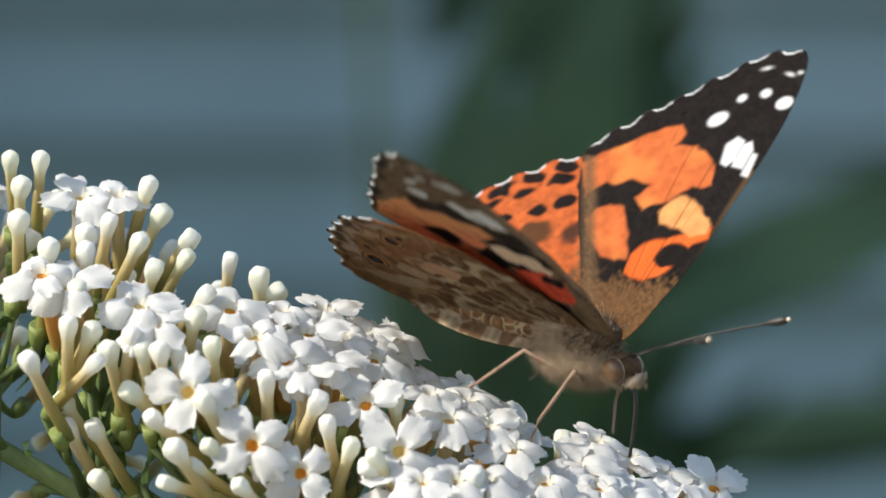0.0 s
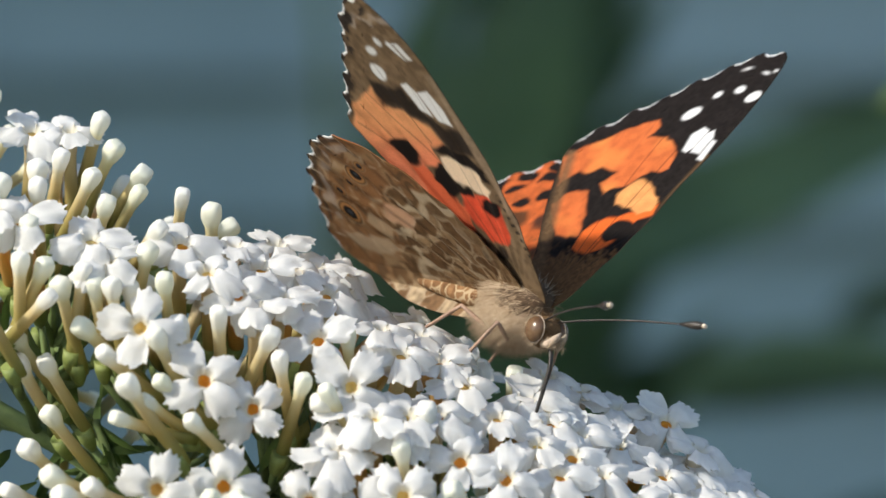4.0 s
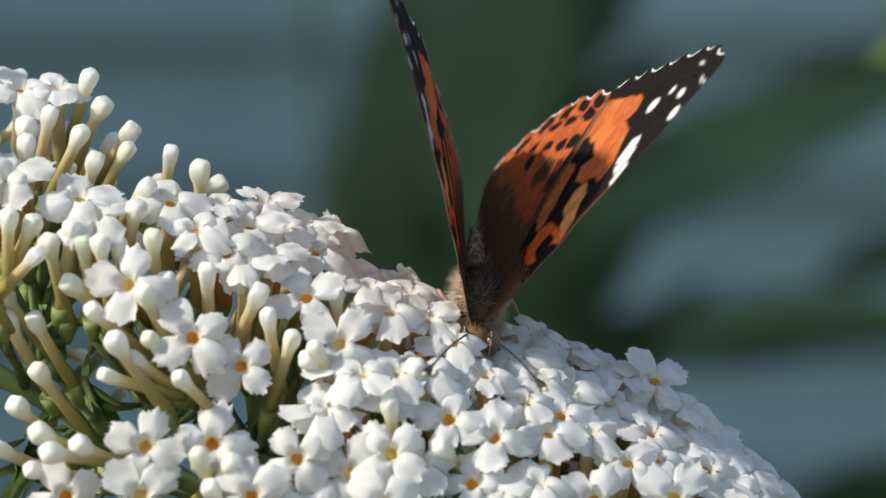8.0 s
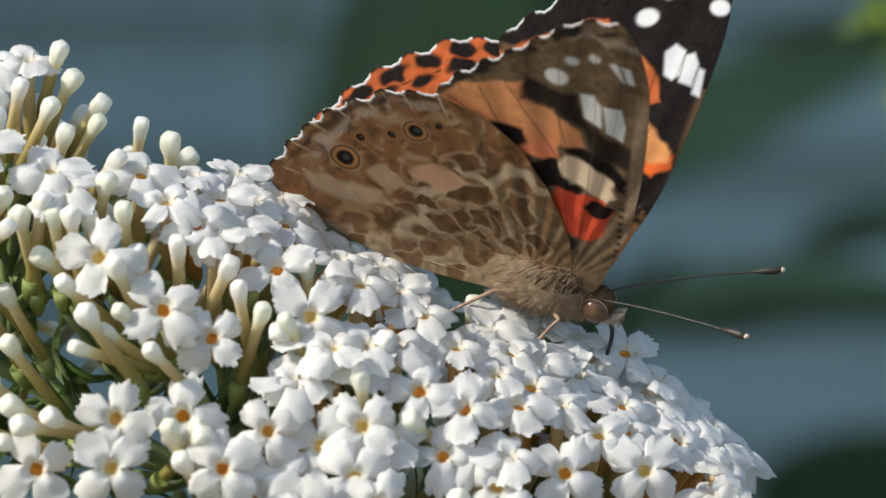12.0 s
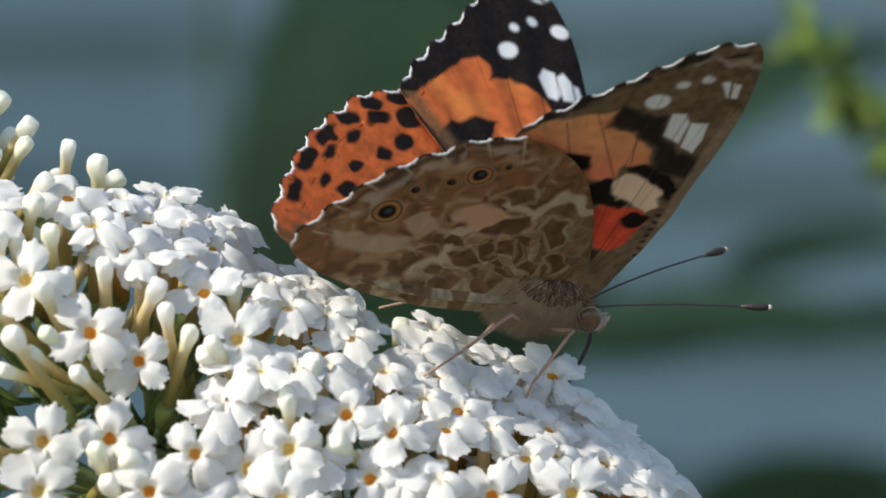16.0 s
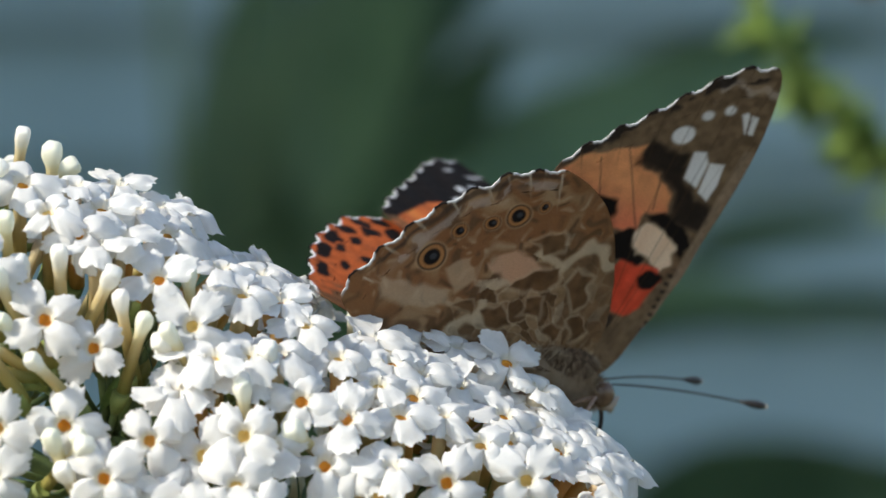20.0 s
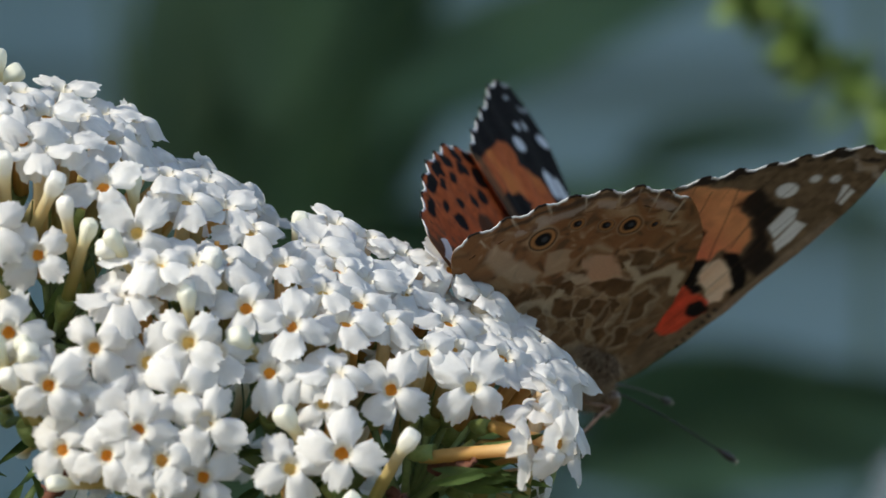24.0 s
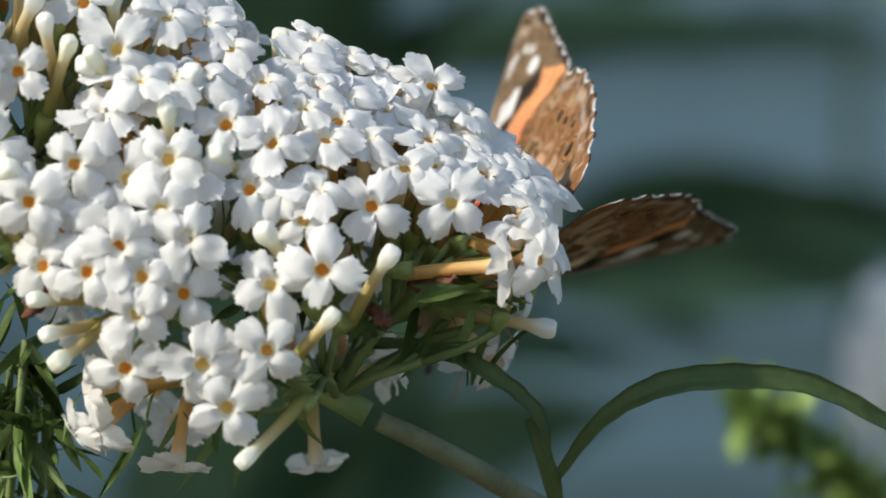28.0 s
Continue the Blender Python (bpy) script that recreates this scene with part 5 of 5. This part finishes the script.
    # hip, knee, ankle and foot of the middle and the hind leg
    for joints in (((2.2, 1.2, -1.4), (3.3, 3.4, -0.1), (0.6, 4.8, -4.6), (-0.3, 5.6, -7.8)), ((-0.4, 1.2, -1.0), (-2.7, 3.1, 0.6), (-6.6, 4.4, -2.6), (-10.0, 5.6, -4.8))):
        for side in (1, -1):
            path = []
            for p, q in zip(joints, joints[1:]):
                path += [Vector((c[0], side * c[1], c[2])) * MM for c in (Vector(p).lerp(Vector(q), k / 5) for k in range(5))]
            path.append(Vector((joints[-1][0], side * joints[-1][1], joints[-1][2])) * MM)
            bm = bmesh.new()
            ring_tube(bm, path, [0.00022 - 0.000008 * k for k in range(16)], 8)
            leg = part("leg", bm, LEG, butterfly, "thin jointed pale brown leg")
            bm = bmesh.new()
            for k in range(18):
                p = path[5].lerp(path[14], k / 17)
                h = Vector((-0.25, 0.35 * (-1) ** k, -0.3)) * MM
                c = [bm.verts.new(p + o) for o in (Vector((0.00004, 0, 0)), Vector((-0.00004, 0, 0)), h)]
                bm.faces.new(c)
            tagged(part("bristles", bm, DARK, leg, "short dark leg bristles"), kind="stuff")
    r = random.Random(5)
    coats = {1: bmesh.new(), -1: bmesh.new()}
    for i in range(9500):
        d = Vector((r.gauss(0, 1), r.gauss(0, 1), r.gauss(0, 1))).normalized()
        low = d.z < 0.62 + r.gauss(0, 0.2)
        bm = coats[-1 if low else 1]
        p = Vector((0.8 + d.x * 4.0, d.y * 1.65, d.z * (1.9 if d.z < 0 else 1.75) + (0.4 if d.z < 0 else 2.2 - 1.8 * max(0.0, 0.4 - d.z) / 0.4)))
        h = (d * 0.75 + Vector((-0.55, r.gauss(0, 0.25), -0.6 + r.gauss(0, 0.25)))).normalized() * r.uniform(0.7, 2.1 if low else 1.5)
        a = h.orthogonal().normalized() * 0.026
        b = h.cross(a).normalized() * 0.026
        v = [bm.verts.new((p + o) * MM) for o in (a, -a * 0.5 + b, -a * 0.5 - b)] + [bm.verts.new((p + h) * MM)]
        for f in ((0, 1, 3), (1, 2, 3), (2, 0, 3)):
            bm.faces.new([v[k] for k in f])
    for i in range(900):
        d = Vector((r.gauss(0, 1), r.gauss(0, 1), r.gauss(0, 1))).normalized()
        p = Vector((5.2 + d.x * 1.5, d.y * 1.3, d.z * 1.4 - 0.1)) if i % 3 else Vector((r.uniform(6.3, 7.9), r.choice((-0.42, 0.42)) + d.y * 0.25, -0.8 + d.z * 0.3))
        if abs(d.y) > 0.75 and d.x > -0.2:
            continue
        h = (d + Vector((0.2, 0, -0.3))).normalized() * r.uniform(0.3, 0.8)
        a = h.orthogonal().normalized() * 0.04
        b = h.cross(a).normalized() * 0.04
        bm = coats[-1 if i % 3 == 0 or d.z < -0.2 else 1]
        v = [bm.verts.new((p + o) * MM) for o in (a, -a * 0.5 + b, -a * 0.5 - b)] + [bm.verts.new((p + h) * MM)]
        for f in ((0, 1, 3), (1, 2, 3), (2, 0, 3)):
            bm.faces.new([v[k] for k in f])
    tagged(part("back_fur", coats[1], FUR, butterfly, "soft brown body hair"), kind="stuff")
    tagged(part("breast_fur", coats[-1], PALE_FUR, butterfly, "soft cream body hair"), kind="stuff")


butterfly_body()
HINGE = (0.35, 1.2, 3.0)
WINGS = []
for side, word in ((1, "left"), (-1, "right")):
    fore = part("forewing", wing_mesh("forewing", FORE_LINE, (2.4, -1.0), (8, 14), paint_fore_upper, paint_fore_under, side), None, butterfly, "orange forewing with black tip and white spots")
    hind = part("hindwing", wing_mesh("hindwing", HIND_LINE, (-0.2, -1.6), (4, 12), paint_hind_upper, paint_hind_under, side, 0.25), None, butterfly, "scalloped hindwing, orange above, marbled brown with eyespots below")
    WINGS.append((side, fore, hind))


# ---------------------------------------------------------------- what moves
# seconds, place in the plan (mm), depth (m), turn as a quaternion, lift of the left and the right wings, sweep of the forewings, lift of the hindwings over them, lift of the antennae (degrees)
FLIGHT = [(0, 22.07, 9.4, 0.017, 0.9263, 0.1189, 0.055, -0.3532, 42.2, 38.5, -4.6, -3.9, 12),
          (0.5, 23.05, 5.38, 0.017, 0.8675, 0.253, 0.076, -0.4214, 33.4, 40, -2.3, -2.2, 17),
          (1, 23.11, 4.92, 0.017, 0.8741, 0.1819, 0.1128, -0.4361, 42.7, 39, -3.2, -2.2, 16),
          (1.5, 21.5, 8.47, 0.017, 0.8798, -0.0278, -0.0144, -0.4742, 51.9, 35.7, 0, -2.2, -9),
          (2, 20.83, 7.01, 0.017, 0.8914, 0.083, 0.0144, -0.4453, 44.4, 52, -1.6, -6.3, 0),
          (2.5, 20.75, 6.72, 0.017, 0.8951, 0.0408, 0.0421, -0.442, 48, 43.8, -2.8, -2.8, 0),
          (3, 20.6, 7.07, 0.017, 0.8892, 0.0348, 0.0302, -0.4552, 45.1, 44.5, -1.2, -2.2, -2),
          (3.5, 21.02, 6.89, 0.017, 0.8898, -0.0015, 0.1018, -0.4448, 55, 44.6, -6.3, -6.6, 3),
          (5.5, 18.69, 7.07, 0.017, 0.8412, -0.1154, 0.0838, -0.5216, 45.8, 27.2, -1.3, -2.2, -8),
          (6, 19.07, 4.03, 0.017, 0.761, 0.0094, 0.1911, -0.6199, 62.2, 42.1, -1, -2.2, 0),
          (6.5, 18.8, 4.16, 0.017, 0.7432, 0.1177, 0.2666, -0.6022, 57.2, 44.8, -2.5, -3, 0),
          (7, 18.68, 3.94, 0.017, 0.7445, 0.078, 0.2115, -0.6285, 78.3, 63, 7.2, -2.5, 0),
          (7.5, 19.32, 5.6, 0.017, 0.7003, 0.0991, 0.1635, -0.6879, 68, 66, 1.7, -3.1, 0),
          (8, 18.94, 4.1, 0.017, 0.7128, 0.0954, 0.1949, -0.6668, 61, 70, 3.2, -3, 0),
          (8.5, 23.07, 6.51, 0.017, 0.9145, -0.009, 0.021, -0.4039, 62.5, 66, 2.1, -2.2, -5),
          (9, 23.85, 7.27, 0.017, 0.9164, -0.0242, 0.0203, -0.3991, 38.8, 36.4, 0.8, -6.7, -5),
          (9.5, 25.19, 5.15, 0.017, 0.9344, 0.0724, 0.0442, -0.3461, 38.9, 51.7, 3.7, -4.2, 1),
          (10, 24.73, 4.13, 0.017, 0.9246, 0.1435, 0.0696, -0.3459, 44.1, 61, 1.3, -6.3, 7),
          (10.5, 26.01, 5.14, 0.017, 0.9593, -0.0117, 0.0149, -0.2818, 57.3, 40.5, 0.8, -3.5, -5),
          (11, 27.91, 5.35, 0.017, 0.9853, 0.0844, 0.0189, -0.1474, 35.9, 39.7, 1.1, -3.5, -1),
          (11.5, 26.05, 5.75, 0.017, 0.9925, 0.064, 0.0425, -0.0952, 51.9, 36.7, -1, -4.3, -2),
          (12, 26.24, 4.29, 0.017, 0.9332, 0.3144, 0.1035, -0.14, 36.8, 80.9, -1.4, -2.2, 9),
          (12.5, 27.45, 8.94, 0.017, 0.9945, 0.0935, -0.0476, -0.0042, 36.6, 35.6, -1.3, -6.1, -6),
          (13, 26.28, 7.2, 0.017, 0.9763, 0.1792, -0.0865, 0.0856, 37.4, 39, 3.9, -2.2, -10),
          (13.5, 26.71, 5.7, 0.017, 0.9686, 0.1785, 0.0607, 0.1621, 39.3, 60.5, -0.7, -2.2, 6),
          (15.5, 30.83, 4.75, 0.017, 0.9523, 0.173, 0.0611, 0.2439, 33.7, 63.7, 0.6, -2.2, 3),
          (16, 31.3, 4.44, 0.017, 0.9391, 0.2454, 0.1103, 0.2138, 28.9, 71.6, -2, -2.2, 9),
          (16.5, 31.52, 4.32, 0.017, 0.9208, 0.3044, 0.1528, 0.19, 24.7, 83.3, -0.7, -2.2, 12),
          (17, 30.62, 6.06, 0.017, 0.9068, 0.2382, 0.035, 0.3459, 24.7, 66.5, -4, -3.8, -11),
          (17.5, 27.71, 5.04, 0.017, 0.8498, 0.2406, 0.1214, 0.4531, 23.6, 79.6, -3.6, -6.9, -7),
          (18, 27.93, 4.62, 0.017, 0.8726, 0.123, 0.0601, 0.4689, 35.7, 59.3, -2.9, -5.8, -7),
          (18.5, 29.3, 2.75, 0.017, 0.8832, -0.0938, 0.0169, 0.4593, 52.9, 39.2, -1.6, -2.5, 0),
          (19, 31.8, 2.32, 0.019, 0.8935, -0.0982, -0.0361, 0.4367, 56.8, 32.4, -0.2, -2.2, -6),
          (19.5, 33.16, 0.77, 0.024, 0.9186, -0.0625, -0.0013, 0.3902, 39.4, 32.4, -3.5, -2.2, -6),
          (20, 36.52, -2.77, 0.029, 0.9453, 0.0784, 0.1169, 0.2942, 23.1, 69.1, -1.6, -2.2, -2),
          (20.5, 38.18, -4.69, 0.031, 0.9162, 0.127, 0.2981, 0.2357, 25.2, 80.6, -3.5, -2.2, 11),
          (21, 38.84, -4.92, 0.033, 0.9126, 0.0786, 0.2684, 0.2983, 27, 88.3, 2.7, -6.5, 6),
          (23.5, 42.57, -9.03, 0.036, 0.8551, 0.1772, 0.3832, 0.3011, 18.6, 73.9, -4.5, -2.2, 4),
          (24, 42.99, -9.7, 0.0363, 0.8645, 0.1726, 0.2836, 0.3773, 23.9, 75.1, -4.5, -2.2, -3),
          (24.5, 41.93, -12.44, 0.0367, 0.8465, 0.1107, 0.3887, 0.3464, 17.3, 84.7, -0.5, -2.2, 11),
          (25, 42.85, -15.77, 0.037, 0.804, 0.0245, 0.5384, 0.251, 19.3, 74.1, -0.3, -3.9, 0),
          (25.5, 41.82, -14.53, 0.0375, 0.7288, 0.1324, 0.5986, 0.3049, 18.5, 63.1, -3, -7.2, 0),
          (26, 42.75, -19.09, 0.038, 0.771, -0.0359, 0.5592, 0.3027, 21.5, 70.7, -0.2, -5.1, 0),
          (26.5, 43.71, -17.66, 0.0387, 0.6378, 0.0813, 0.5804, 0.4998, 60.8, 29.9, 0.5, -8.6, 0),
          (26.8, 38.27, -16.19, 0.0392, 0.6021, -0.1059, 0.1969, 0.7665, 96.5, 10.4, 2.3, -4.7, 0),
          (27, 38.21, -18.3, 0.0395, 0.5814, -0.1204, 0.1654, 0.7874, 67.6, 18.6, 3, -2.2, 0),
          (27.5, 35.83, -18.23, 0.0403, 0.5495, 0.0455, 0.3292, 0.7666, 61, 34.7, 7.6, -2.8, 0),
          (28, 35.72, -18.44, 0.041, 0.5468, 0.0957, 0.4101, 0.7236, 71, 60.2, 4.8, -2.2, 0)]


def motions():
    walk(butterfly, [(r[0], Matrix.LocRotScale(place(r[1], r[2], r[3]), Quaternion(r[4:8]), None)) for r in FLIGHT])
    for side, fore, hind in WINGS:
        lift = 8 if side > 0 else 9
        walk(fore, [(r[0], pose(HINGE[0] * MM, side * HINGE[1] * MM, HINGE[2] * MM, side * r[lift]) @ pose(0, 0, 0, 0, 0, -side * r[10])) for r in FLIGHT])
        walk(hind, [(r[0], pose(HINGE[0] * MM, side * (HINGE[1] - 0.05) * MM, (HINGE[2] - 0.28) * MM, side * (r[lift] + r[11]))) for r in FLIGHT])
    for side, ant in ANTENNAE:
        walk(ant, [(r[0], pose(6.0 * MM, side * 0.6 * MM, 0.9 * MM, 0, -r[12], 0)) for r in FLIGHT])


motions()
